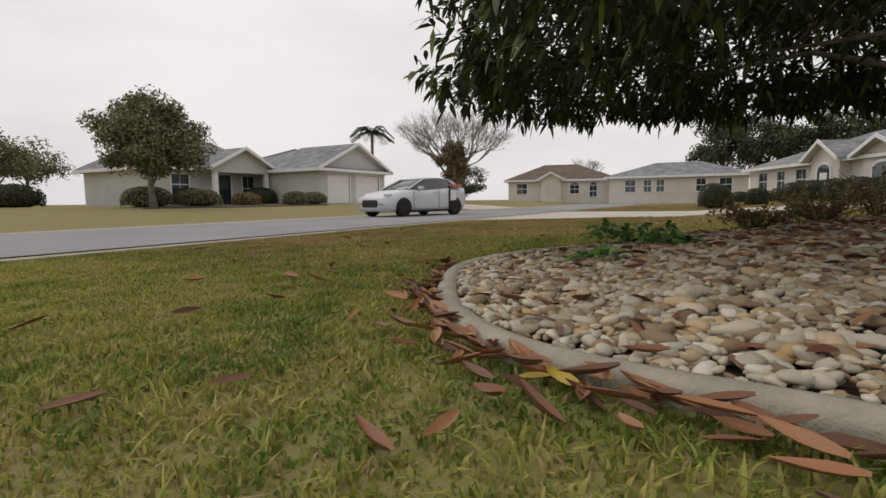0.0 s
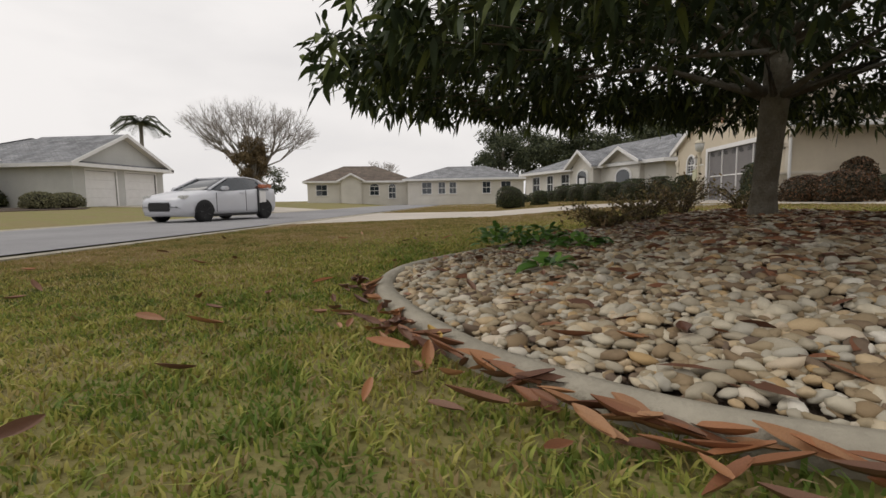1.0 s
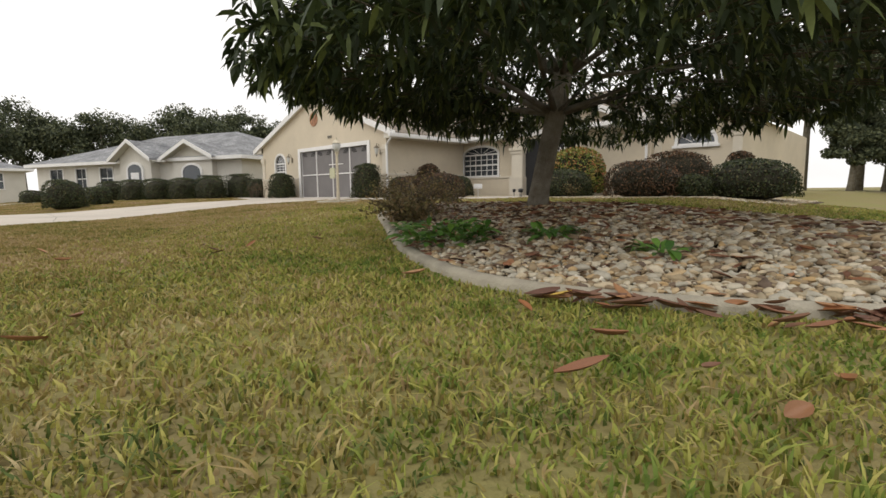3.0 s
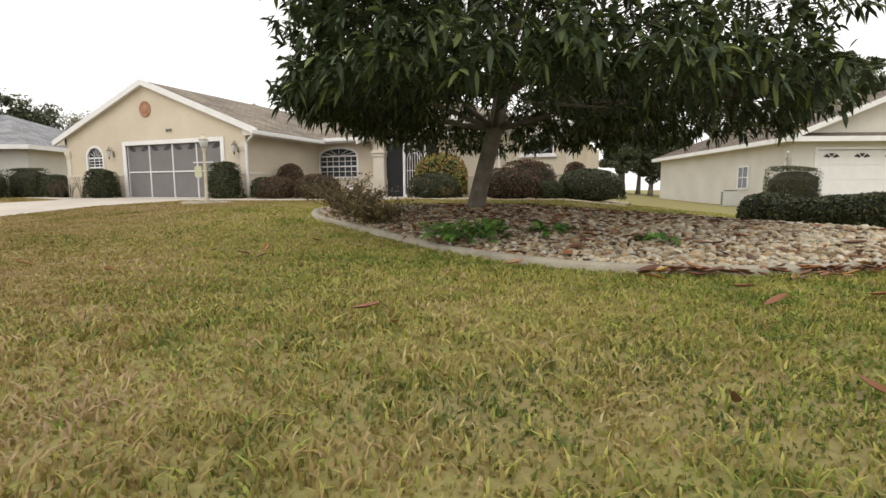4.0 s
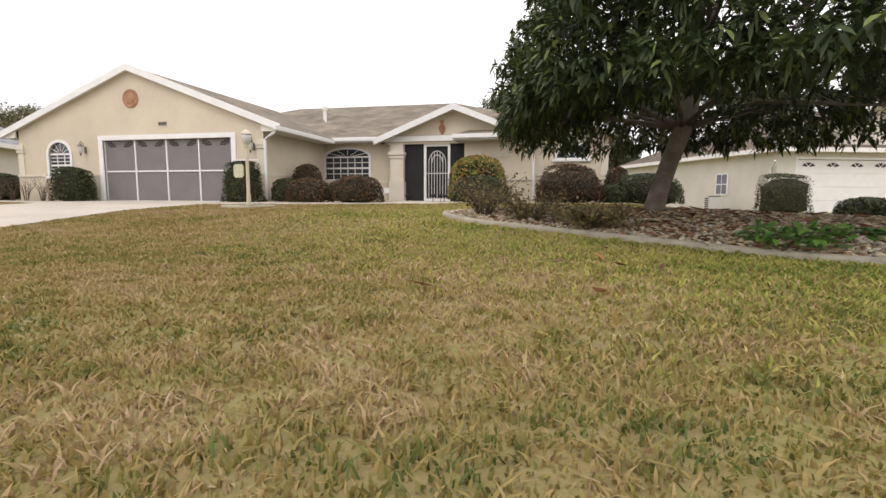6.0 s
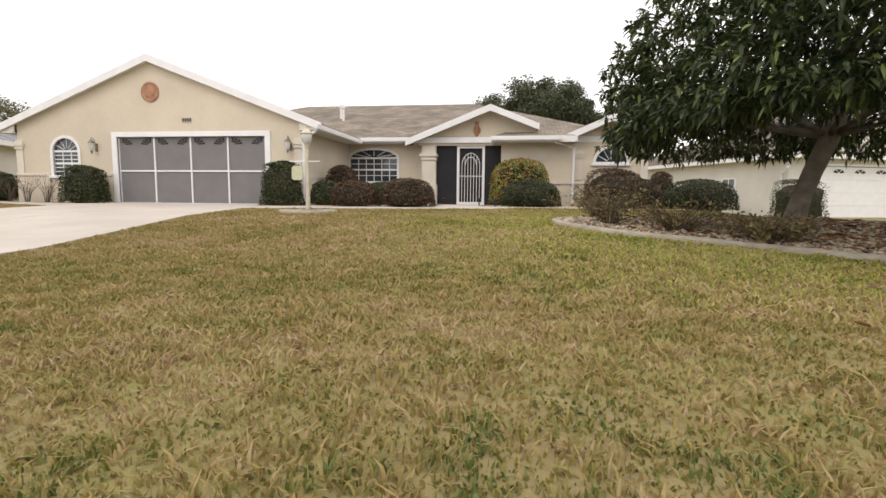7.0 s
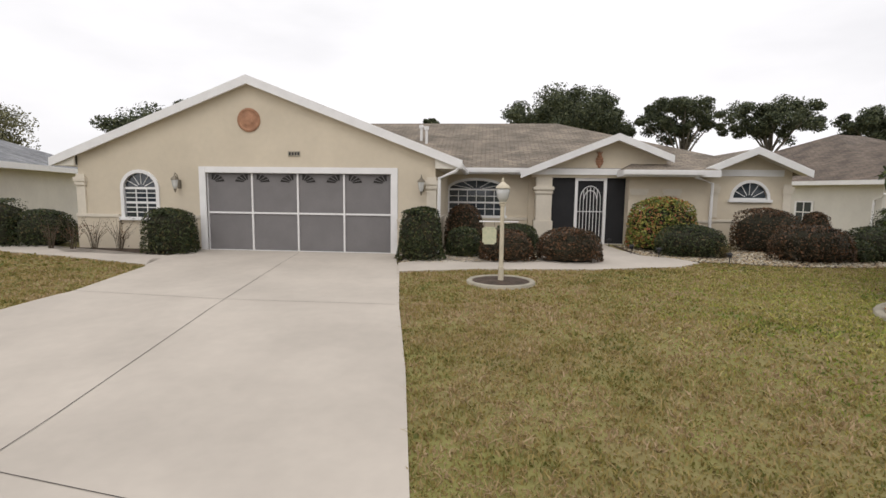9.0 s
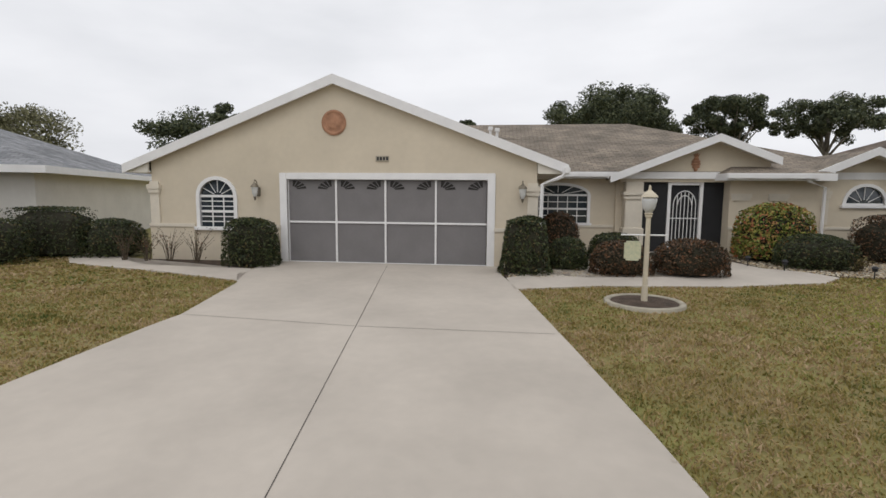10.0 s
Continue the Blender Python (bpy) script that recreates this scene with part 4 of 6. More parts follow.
def bed_tree():
    r = np.random.default_rng(5)
    z0 = bed_z(TX, TY) - 0.06
    tree = tagged(new("tree"), "broad evergreen tree with long drooping dark leaves", "tree")
    tree.location = (TX, TY, z0)
    T0 = Vector((TX, TY, z0))
    tr = bmesh.new()
    path = [(0, 0, -0.1), (0.02, 0.0, 0.05), (0.08, -0.02, 0.35), (0.2, -0.06, 0.8), (0.36, -0.1, 1.3), (0.46, -0.12, 1.75), (0.5, -0.12, 2.3)]
    tube_into(tr, [T0 + Vector(p) for p in path], [0.2, 0.165, 0.135, 0.125, 0.13, 0.13, 0.09], 14)
    for v in tr.verts:
        v.co += Vector(noise.noise_vector(v.co * 6)) * 0.018
    part("trunk", tr, BARK, tree, "grey brown leaning trunk with rough bark", True)
    tips = []
    starts = [Vector(path[4]), Vector(path[5]), Vector(path[6])]
    for k in range(26):
        a = 2 * math.pi * k / 26 + r.uniform(-0.2, 0.2)
        s = starts[k % 3]
        reach = r.uniform(1.9, 3.3)
        rise = [0.05, 0.9, 2.3][k % 3] + r.uniform(-0.2, 0.35)
        if k % 3 == 2:
            reach *= 0.62
        end = s + Vector((math.cos(a) * reach * 0.9 + 0.5, math.sin(a) * reach * 0.95 - 0.7, rise))
        mid = s + Vector((math.cos(a) * reach * 0.5, math.sin(a) * reach * 0.5, rise * 0.65 + 0.3))
        bm = bmesh.new()
        tube_into(bm, [T0 + s, T0 + mid, T0 + end], [0.05, 0.028, 0.008], 6)
        for q in range(5):
            t = 0.45 + 0.11 * q
            p = mid.lerp(end, max(0.0, 2 * t - 1)) if t > 0.5 else s.lerp(mid, 2 * t)
            e = p + Vector((r.normal(0, 0.5), r.normal(0, 0.5), r.uniform(-0.1, 0.5)))
            tube_into(bm, [T0 + p, T0 + e], [0.014, 0.004], 4)
            tips.append(e)
        part("branch", bm, BARK, tree, "", True)
        tips.append(end)
    # whorls of leaves over the crown's skin and inside it
    n = 4800
    d = unit(r.normal(0, 1, (n, 3)))
    d[:, 2] = np.abs(d[:, 2]) * np.where(r.uniform(0, 1, n) < 0.4, -0.28, 1.0)
    d = unit(d)
    rad = bump_field(d, r, 26, 0.25) * np.where(r.uniform(0, 1, n) < 0.62, r.uniform(0.86, 1.04, n), r.uniform(0.45, 0.86, n))
    c = d * rad[:, None] * np.array([3.2, 3.45, 2.85]) + np.array([0.6, -0.45, 2.05])
    c[:, 2] = np.where(d[:, 2] < 0, 1.55 + 0.25 * np.abs(r.normal(0, 1, n)) - 0.02 * np.hypot(c[:, 0] - 0.55, c[:, 1] + 0.55) ** 2, c[:, 2])
    lobe = unit(r.normal(0, 1, (34, 3))) * r.uniform(0.3, 1.0, (34, 1)) * np.array([1.3, 1.1, 0.7]) + np.array([3.4, -0.3, 2.6])
    east = unit(r.normal(0, 1, (60, 3))) * r.uniform(0.3, 1.0, (60, 1)) * np.array([0.9, 0.8, 0.6]) + np.array([3.3, -2.3, 2.9])
    west = unit(r.normal(0, 1, (110, 3))) * r.uniform(0.3, 1.0, (110, 1)) * np.array([1.0, 1.3, 0.8]) + np.array([-1.7, 1.2, 2.3])
    south = unit(r.normal(0, 1, (100, 3))) * r.uniform(0.3, 1.0, (100, 1)) * np.array([1.2, 0.7, 0.7]) + np.array([-0.8, -2.9, 2.6])
    c = np.concatenate([c, lobe, west, south, east, np.array([t[:] for t in tips])])
    c[:, 2] = np.maximum(c[:, 2], 1.22 + 0.12 * np.sin(3 * c[:, 0]) + 0.1 * np.sin(4 * c[:, 1]))
    m = 11
    n = len(c)
    base = np.repeat(c, m, 0) + r.normal(0, 0.03, (n * m, 3))
    out = np.repeat(unit(c - np.array([0.95, -0.9, 1.6])), m, 0)
    ax = unit(out * 0.5 + unit(r.normal(0, 1, (n * m, 3))) * 0.95 + np.array([[0, 0, 0.05]]))
    up = np.tile([[0, 0, 1.0]], (n * m, 1)) + r.normal(0, 0.35, (n * m, 3))
    me = leaf_mesh("crown", base, ax, up, r.uniform(0.11, 0.2, n * m), r.uniform(0.035, 0.056, n * m), LEAF, 0.4)
    cr = new("crown", me)
    cr.parent = tree
    tw = bmesh.new()
    for p in c[::4]:
        e = Vector(p)
        inner = Vector((0.6, -0.7, 2.0)).lerp(e, 0.82)
        tube_into(tw, [T0 + inner + Vector((0, 0, -0.05)), T0 + e], [0.008, 0.003], 3)
    tagged(part("twig_mass", tw, TWIG, tree), kind="stuff")


bed_tree()


def lamp_post():
    x, y = 5.15, -3.26
    z = gz(x, y)
    s = empty("lamp_post", "cream painted lamp post with a glass lantern", "lamp post", "", x, y, z)
    part("post", lathe([(0.055, z - 0.1), (0.05, z + 0.3), (0.042, z + 0.32), (0.038, z + 1.42), (0.055, z + 1.44), (0.055, z + 1.47), (0.03, z + 1.49)], x, y, 12), POST, s)
    part("cross_arm", tube([(x - 0.42, y, z + 1.14), (x + 0.3, y, z + 1.14)], [0.014, 0.014], 6), WHITE, s)
    part("lantern_glass", lathe([(0.05, z + 1.5), (0.1, z + 1.58), (0.125, z + 1.72), (0.1, z + 1.76)], x, y, 12), LAMP_GLASS, s, "clear ribbed glass lantern", True)
    part("lantern_cap", lathe([(0.14, z + 1.755), (0.11, z + 1.8), (0.06, z + 1.84), (0.025, z + 1.87), (0.02, z + 1.93), (0.005, z + 1.95)], x, y, 12), POST, s)
    part("lantern_base", lathe([(0.03, z + 1.45), (0.07, z + 1.49), (0.05, z + 1.51)], x, y, 12), POST, s)
    part("sign_board", boxes((x - 0.36, x - 0.1, y - 0.03, y - 0.005, z + 0.72, z + 1.04, 0.03)), material("pale_sign_board", (0.5, 0.52, 0.36), 0.6, 0.1, 20.0, second=(0.62, 0.6, 0.42)), s, "pale green hanging name board with faint scrollwork")
    for hx in (x - 0.32, x - 0.14):
        part("hook", tube([(hx, y - 0.015, z + 1.03), (hx, y - 0.005, z + 1.14)], [0.004, 0.004], 4), BLACK, s)
    ring = bmesh.new()
    prof = [(0.54, -0.06), (0.54, 0.035), (0.56, 0.052), (0.62, 0.052), (0.64, 0.035), (0.64, -0.06)]
    rr = [[ring.verts.new((x + a * math.cos(2 * math.pi * k / 32), y + a * 1.0 * math.sin(2 * math.pi * k / 32), z + h)) for a, h in prof] for k in range(32)]
    for k in range(32):
        for j in range(len(prof) - 1):
            ring.faces.new((rr[k][j], rr[k][j + 1], rr[(k + 1) % 32][j + 1], rr[(k + 1) % 32][j]))
    tagged(link_mesh("planter_ring", ring, KERB, True), "round concrete edging at the lamp post's foot", "edging")
    tagged(link_mesh("planter_soil", lathe([(0.53, z - 0.04), (0.53, z + 0.035), (0.1, z + 0.05)], x, y, 24), MULCH), "dark soil inside the round edging", "soil", kind="structure")


lamp_post()
for px_, py_ in ((8.75, 1.1), (9.25, 0.45), (10.6, -0.35), (7.45, 2.6), (8.6, 2.9)):
    z = gz(px_, py_)
    pl = empty("path_light", "small black garden path light on a stake", "path light", "path lights", px_, py_, z)
    part("stake", lathe([(0.012, z - 0.08), (0.012, z + 0.16), (0.03, z + 0.17)], px_, py_, 8), BLACK, pl)
    part("shade", lathe([(0.05, z + 0.17), (0.05, z + 0.23), (0.08, z + 0.24), (0.03, z + 0.28)], px_, py_, 10), BLACK, pl)
sg = empty("yard_sign", "small white yard sign on a thin stake", "sign", "", 7.2, 0.9, gz(7.2, 0.9))
part("board", boxes((7.02, 7.38, 0.88, 0.9, 0.3, 0.46, 0.004)), WHITE, sg)
part("stake", tube([(7.2, 0.9, -0.05), (7.2, 0.9, 0.3)], [0.01, 0.01], 6), WHITE, sg)


# ---- parked hatchback ----
def loft(sections, mat, name, parent, label=""):
    """A body through cross sections along x: each is x and rows of y, z for one half, mirrored."""
    bm = bmesh.new()
    rings = []
    for x, half in sections:
        pts = [(y, z) for y, z in half] + [(-y, z) for y, z in reversed(half)]
        rings.append([bm.verts.new((x, y, z)) for y, z in pts])
    k = len(rings[0])
    for r, s in zip(rings, rings[1:]):
        for i in range(k):
            bm.faces.new((r[i], r[(i + 1) % k], s[(i + 1) % k], s[i]))
    bm.faces.new(rings[0])
    bm.faces.new(rings[-1][::-1])
    return part(name, bm, mat, parent, label, True)


def wheel(parent, x, y, r, out):
    w = new("wheel")
    w.parent = parent
    prof = [(r * 0.66, -0.1), (r * 0.93, -0.11), (r, -0.07), (r, 0.07), (r * 0.93, 0.11), (r * 0.66, 0.1)]
    bm = lathe(prof, 0, 0, 24)
    bmesh.ops.transform(bm, matrix=pose(x, y, r, 90), verts=bm.verts[:])
    part("tyre", bm, TYRE, w, "", True)
    rim = bmesh.new()
    for k in range(5):
        a = 2 * math.pi * k / 5
        tube_into(rim, [(x, y + out * 0.06, r), (x + r * 0.66 * math.cos(a), y + out * 0.09, r + r * 0.66 * math.sin(a))], [0.035, 0.028], 6)
    hub = lathe([(r * 0.66, -0.06), (r * 0.64, 0.0), (0.06, 0.02)], 0, 0, 20)
    bmesh.ops.transform(hub, matrix=pose(x, y, r, 90 * out), verts=hub.verts[:])
    part("rim", rim, BLACK, w)
    part("hub", hub, BLACK, w)


def hatchback(m, paint, label, damaged=False):
    c = tagged(new("car"), label, "car", "parked cars")
    H = lambda w, z0, zs, zr, wr: [(w * 0.9, z0), (w, z0 + 0.18), (w, zs - 0.16), (w * 0.97, zs), (wr, zr)]
    loft([(2.1, H(0.62, 0.3, 0.6, 0.63, 0.5)), (2.0, H(0.76, 0.22, 0.66, 0.72, 0.6)), (1.75, H(0.86, 0.18, 0.74, 0.82, 0.66)), (1.2, H(0.89, 0.18, 0.84, 0.92, 0.68)), (0.85, H(0.89, 0.18, 0.89, 0.97, 0.68)), (0.0, H(0.89, 0.18, 0.94, 0.97, 0.66)), (-0.9, H(0.89, 0.18, 1.0, 1.02, 0.64)), (-1.6, H(0.88, 0.2, 1.04, 1.07, 0.6)), (-1.95, H(0.82, 0.24, 1.02, 1.06, 0.55)), (-2.1, H(0.72, 0.34, 0.9, 0.94, 0.5))], paint, "body", c)
    W = lambda w, zs, wr, zr: [(w, zs - 0.05), (w * 0.985, zs + 0.02), (wr * 1.06, zr - 0.08), (wr, zr - 0.02), (wr * 0.5, zr)]
    loft([(0.98, W(0.7, 0.95, 0.66, 0.96)), (0.5, W(0.8, 0.95, 0.62, 1.18)), (0.05, W(0.83, 0.95, 0.6, 1.36)), (-0.6, W(0.83, 0.98, 0.6, 1.4)), (-1.2, W(0.82, 1.02, 0.57, 1.36)), (-1.75, W(0.76, 1.05, 0.52, 1.18)), (-1.98, W(0.7, 1.05, 0.48, 1.08))], GLASS, "glasshouse", c, "dark tinted windows")
    R = lambda w, z: [(w, z - 0.03), (w * 0.97, z + 0.012), (w * 0.5, z + 0.022)]
    loft([(0.12, R(0.6, 1.35)), (-0.3, R(0.61, 1.39)), (-0.7, R(0.61, 1.4)), (-1.25, R(0.58, 1.36)), (-1.6, R(0.55, 1.26))], paint, "roof_panel", c)
    for s in (-1, 1):
        part("pillar", tube([(0.98, s * 0.72, 0.97), (0.5, s * 0.66, 1.18), (0.08, s * 0.61, 1.36)], [0.035, 0.03, 0.03], 6), paint, c)
        part("pillar", tube([(-1.55, s * 0.82, 1.03), (-1.3, s * 0.63, 1.3)], [0.09, 0.05], 6), paint, c)
        part("mirror", boxes((0.5, 0.68, s * 0.98 - 0.1, s * 0.98 + 0.1, 0.95, 1.07, 0.03)), paint, c)
        part("headlight", boxes((1.7, 1.98, s * 0.66 - 0.12, s * 0.66 + 0.12, 0.66, 0.79, 0.03)), LAMP_GLASS, c)
        for wx in (1.33, -1.32):
            arch = bmesh.new()
            prism(arch, [(wx + 0.37 * math.cos(a), 0.3 + 0.37 * math.sin(a)) for a in [math.pi * i / 12 for i in range(13)]], s * 0.9 - 0.012, s * 0.9 + 0.0)
            part("wheel_arch", arch, BLACK, c)
            wheel(c, wx, s * 0.82, 0.32, s)
        part("sill", boxes((-1.0, 1.0, s * 0.86 - 0.04, s * 0.86 + 0.03, 0.16, 0.24, 0.02)), BLACK, c)
        part("door_line", boxes((-0.42, -0.405, s * 0.893 - 0.006, s * 0.893 + 0.004, 0.3, 0.95), (0.85, 0.865, s * 0.893 - 0.006, s * 0.893 + 0.004, 0.3, 0.88)), BLACK, c)
        part("door_handle", boxes((-0.32, -0.14, s * 0.9 - 0.02, s * 0.9 + 0.02, 0.86, 0.89, 0.008)), paint, c)
    part("grille", boxes((2.06, 2.13, -0.42, 0.42, 0.34, 0.6, 0.04)), BLACK, c, "black hexagonal front grille")
    if damaged:
        part("torn_panel", boxes((-1.35, -1.0, 0.9, 0.94, 0.55, 0.95, 0.02)), WHITE, c, "crumpled white rear quarter panel")
        part("panel_gap", boxes((-1.0, -0.95, 0.895, 0.93, 0.25, 1.02), (-1.5, -1.0, 0.895, 0.925, 0.97, 1.0)), BLACK, c)
        part("tape_patch", boxes((-1.72, -1.15, 0.74, 0.9, 1.05, 1.17, 0.03)), ORANGE, c, "orange tape over the rear side window")
    c.matrix_basis = m
    return c


hatchback(pose(4.1, -18.35, -0.37, 0, 0, -13) @ Matrix.Scale(1.04, 4), CAR_PAINT, "silver white hatchback with damaged rear, parked at the kerb", True)
far_car = hatchback(pose(-27.5, -33.5, -0.05, 0, 0, 20), DARK_PAINT, "dark car parked before a distant house")
far_car2 = copy_thing(far_car, pose(-24.0, -35.0, -0.05, 0, 0, 25))


# ---- neighbouring houses ----
def plain_house(label, x, y, turn, w, d, wall, roof, eave=2.4, top=4.4, run=5.0, z=0.0, gables=(), windows=(), doors=(), porch=None):
    """A single storey house that faces its own -y: walls, hipped roof, front gables, windows and doors."""
    h = empty("house", label, "house", "neighbouring houses")
    cells = [(a, b, z0, z1) for a, b, z0, z1, *_ in windows] + [(a, b, -0.3, z1) for a, b, z1 in doors]
    bm = bmesh.new()
    wall_cells(bm, 0, w, -0.5, eave - 0.15, 0, 0.2, cells)
    wall_cells(bm, 0.2, d, -0.5, eave - 0.15, 0, 0.2, [], "y")
    wall_cells(bm, 0.2, d, -0.5, eave - 0.15, w - 0.2, w, [], "y")
    box(bm, 0, w, d, d + 0.2, -0.5, eave - 0.15)
    part("wall", bm, wall, h)
    hip_roof(h, -0.5, w + 0.5, -0.5, d + 0.6, eave, top, run, roof, "")
    for a, b, apex, out, deep in gables:
        gable_front(h, a, b, eave, apex, -out - 0.45, d * 0.45, roof, wall, -out, a + 0.45, b - 0.45, eave - 0.3)
        if out > 0.3 and deep:
            part("wall", boxes((a + 0.45, b - 0.45, -out, -out + 0.2, -0.5, eave - 0.3), (a + 0.45, a + 0.65, -out + 0.2, 0, -0.5, eave - 0.15), (b - 0.65, b - 0.45, -out + 0.2, 0, -0.5, eave - 0.15)), wall, h)
        elif out > 0.3:
            for xx in (a + 0.55, b - 0.85):
                part("column", boxes((xx, xx + 0.3, -out, -out + 0.3, -0.4, eave - 0.3, 0.02)), WHITE, h)
    for a, b, z0, z1, arch in windows:
        window(h, a, b, z0, z1, 0.0, 2, 2, arch, 0.07)
    for a, b, z1 in doors:
        dr = new("garage_door" if b - a > 2 else "front_door")
        dr.parent = h
        nrow = 4 if b - a > 2 else 1
        for k in range(nrow):
            part("door_panel", boxes((a, b, 0.06, 0.1, z1 * k / nrow + 0.01 - 0.02, z1 * (k + 1) / nrow - 0.015, 0.008)), WHITE if nrow > 1 else GLASS, dr)
        part("door_trim", boxes((a - 0.1, a, -0.03, 0.1, -0.05, z1 + 0.1), (b, b + 0.1, -0.03, 0.1, -0.05, z1 + 0.1), (a, b, -0.03, 0.1, z1, z1 + 0.1)), WHITE, dr)
    h.matrix_basis = pose(x, y, z, 0, 0, turn)
    return h


# left neighbour: entry gable, arched window, hipped grey roof
left_house = plain_house("cream house with grey shingle roof and arched entry", -27.2, -6.2, 22, 18.5, 11.0, STUCCO_PALE, SHINGLE_GREY, 2.4, 4.6, 6.0, 0.0,
            gables=((8.9, 12.5, 3.55, 0.6, True), (13.1, 17.1, 3.35, 0.35, True)),
            windows=((1.5, 2.8, 0.7, 2.0, 0.0), (4.2, 5.2, 0.7, 2.0, 0.0), (6.6, 7.8, 0.7, 2.0, 0.0)))
part("arched_window", boxes((14.4, 15.8, -0.4, -0.37, 0.85, 1.6)), GLASS, left_house, local=True)
band = bmesh.new()
arch_band(band, 14.4, 15.8, 1.55, 0.4, 0.12, -0.42, -0.352)
box(band, 14.28, 14.4, -0.42, -0.352, 0.8, 1.55)
box(band, 15.8, 15.92, -0.42, -0.352, 0.8, 1.55)
part("window_surround", band, WHITE, left_house, local=True)
part("arch_glass", prism(bmesh.new(), arch_points(14.4, 15.8, 1.55, 0.4), -0.39, -0.36), GLASS, left_house, local=True)
part("entry_glass", prism(bmesh.new(), [(10.1, 0.0), (11.3, 0.0)] + arch_points(10.1, 11.3, 1.75, 0.35)[::-1], -0.66, -0.63), GLASS, left_house, local=True)
eb = bmesh.new()
arch_band(eb, 10.1, 11.3, 1.75, 0.35, 0.14, -0.68, -0.602)
box(eb, 9.96, 10.1, -0.68, -0.602, 0.0, 1.75)
box(eb, 11.3, 11.44, -0.68, -0.602, 0.0, 1.75)
box(eb, 10.35, 11.05, -0.675, -0.662, 0.05, 1.6)
part("entry_surround", eb, WHITE, left_house, local=True)

# right neighbour: white garage gable and a long side wall
right_house = plain_house("white stucco house with garage gable and brown grey roof", 22.2, 11.0, 19, 14.0, 14.0, STUCCO_PALE, SHINGLE_BROWN, 2.95, 5.9, 6.5, -0.55,
            gables=((-0.5, 9.9, 5.1, 0.02, True),), doors=((1.0, 5.9, 2.45),))
for k in range(4):
    for s in range(3):
        a0, a1 = math.radians(20 + 50 * s), math.radians(20 + 50 * s + 38)
        cx = 1.6 + 1.22 * k
        bm = bmesh.new()
        prism(bm, [(cx + 0.1 * math.cos(a0), 2.08 + 0.1 * math.sin(a0)), (cx + 0.36 * math.cos(a0), 2.08 + 0.24 * math.sin(a0)), (cx + 0.36 * math.cos(a1), 2.08 + 0.24 * math.sin(a1)), (cx + 0.1 * math.cos(a1), 2.08 + 0.1 * math.sin(a1))], 0.05, 0.058)
        part("fan_light", bm, DARK, right_house, local=True)
part("side_window", boxes((-0.03, -0.01, 3.2, 4.0, 0.9, 1.9)), GLASS, right_house, local=True)
part("side_window_frame", boxes((-0.05, -0.0, 3.1, 3.2, 0.85, 1.95), (-0.05, 0.0, 4.0, 4.1, 0.85, 1.95), (-0.05, 0.0, 3.2, 4.0, 1.9, 1.97), (-0.05, 0.0, 3.2, 4.0, 0.83, 0.9), (-0.05, -0.02, 3.2, 4.0, 1.38, 1.43), (-0.05, -0.02, 3.58, 3.62, 0.9, 1.9)), WHITE, right_house, local=True)
part("downspout", tube([(-0.4, -0.35, 2.35), (-0.3, -0.2, 2.2), (-0.06, 0.3, 2.05), (-0.06, 0.3, 0.1)], [0.045] * 4, 6), WHITE, right_house, local=True)
ac = empty("air_conditioner", "pale metal air conditioning unit beside a wall", "air conditioner", "", 20.6, 13.2, -0.5)
part("cabinet", boxes((20.0, 20.7, 12.85, 13.55, -0.5, 0.2, 0.03)), STUCCO_GREY, ac)
part("fan_grille", lathe([(0.28, 0.2), (0.28, 0.24), (0.05, 0.25)], 20.35, 13.2, 16), BLACK, ac)
part("side_louvre", boxes(*[(19.99, 20.0, 12.9, 13.5, -0.4 + 0.1 * k, -0.35 + 0.1 * k) for k in range(6)]), BLACK, ac)

# house across the road
plain_house("grey stucco house with porch and double garage gable", 2.3, -38.7, 180, 9.1, 8.0, STUCCO_GREY, SHINGLE_GREY, 2.45, 5.0, 3.5, 0.1,
            gables=((2.6, 8.2, 3.9, 1.6, False),), windows=((1.2, 2.4, 0.7, 2.0, 0.0), (6.6, 7.6, 0.3, 2.0, 0.0)), doors=((4.6, 5.6, 2.05),))
plain_house("grey stucco garage wing with shingle gable roof", -5.6, -32.4, 180, 7.6, 12.0, STUCCO_GREY, SHINGLE_GREY, 2.45, 4.4, 4.4, 0.1,
            gables=((-0.5, 8.1, 4.45, 0.02, True),), doors=((0.9, 3.2, 2.1), (4.0, 6.8, 2.1)))
plain_house("white house at the road's far side", 23.5, -44.0, 180, 14.0, 10.0, STUCCO_PALE, SHINGLE_BROWN, 2.45, 4.4, 5.0, 0.1, windows=((10.5, 11.6, 0.8, 2.0, 0.0), (2.5, 3.6, 0.8, 2.0, 0.0)))
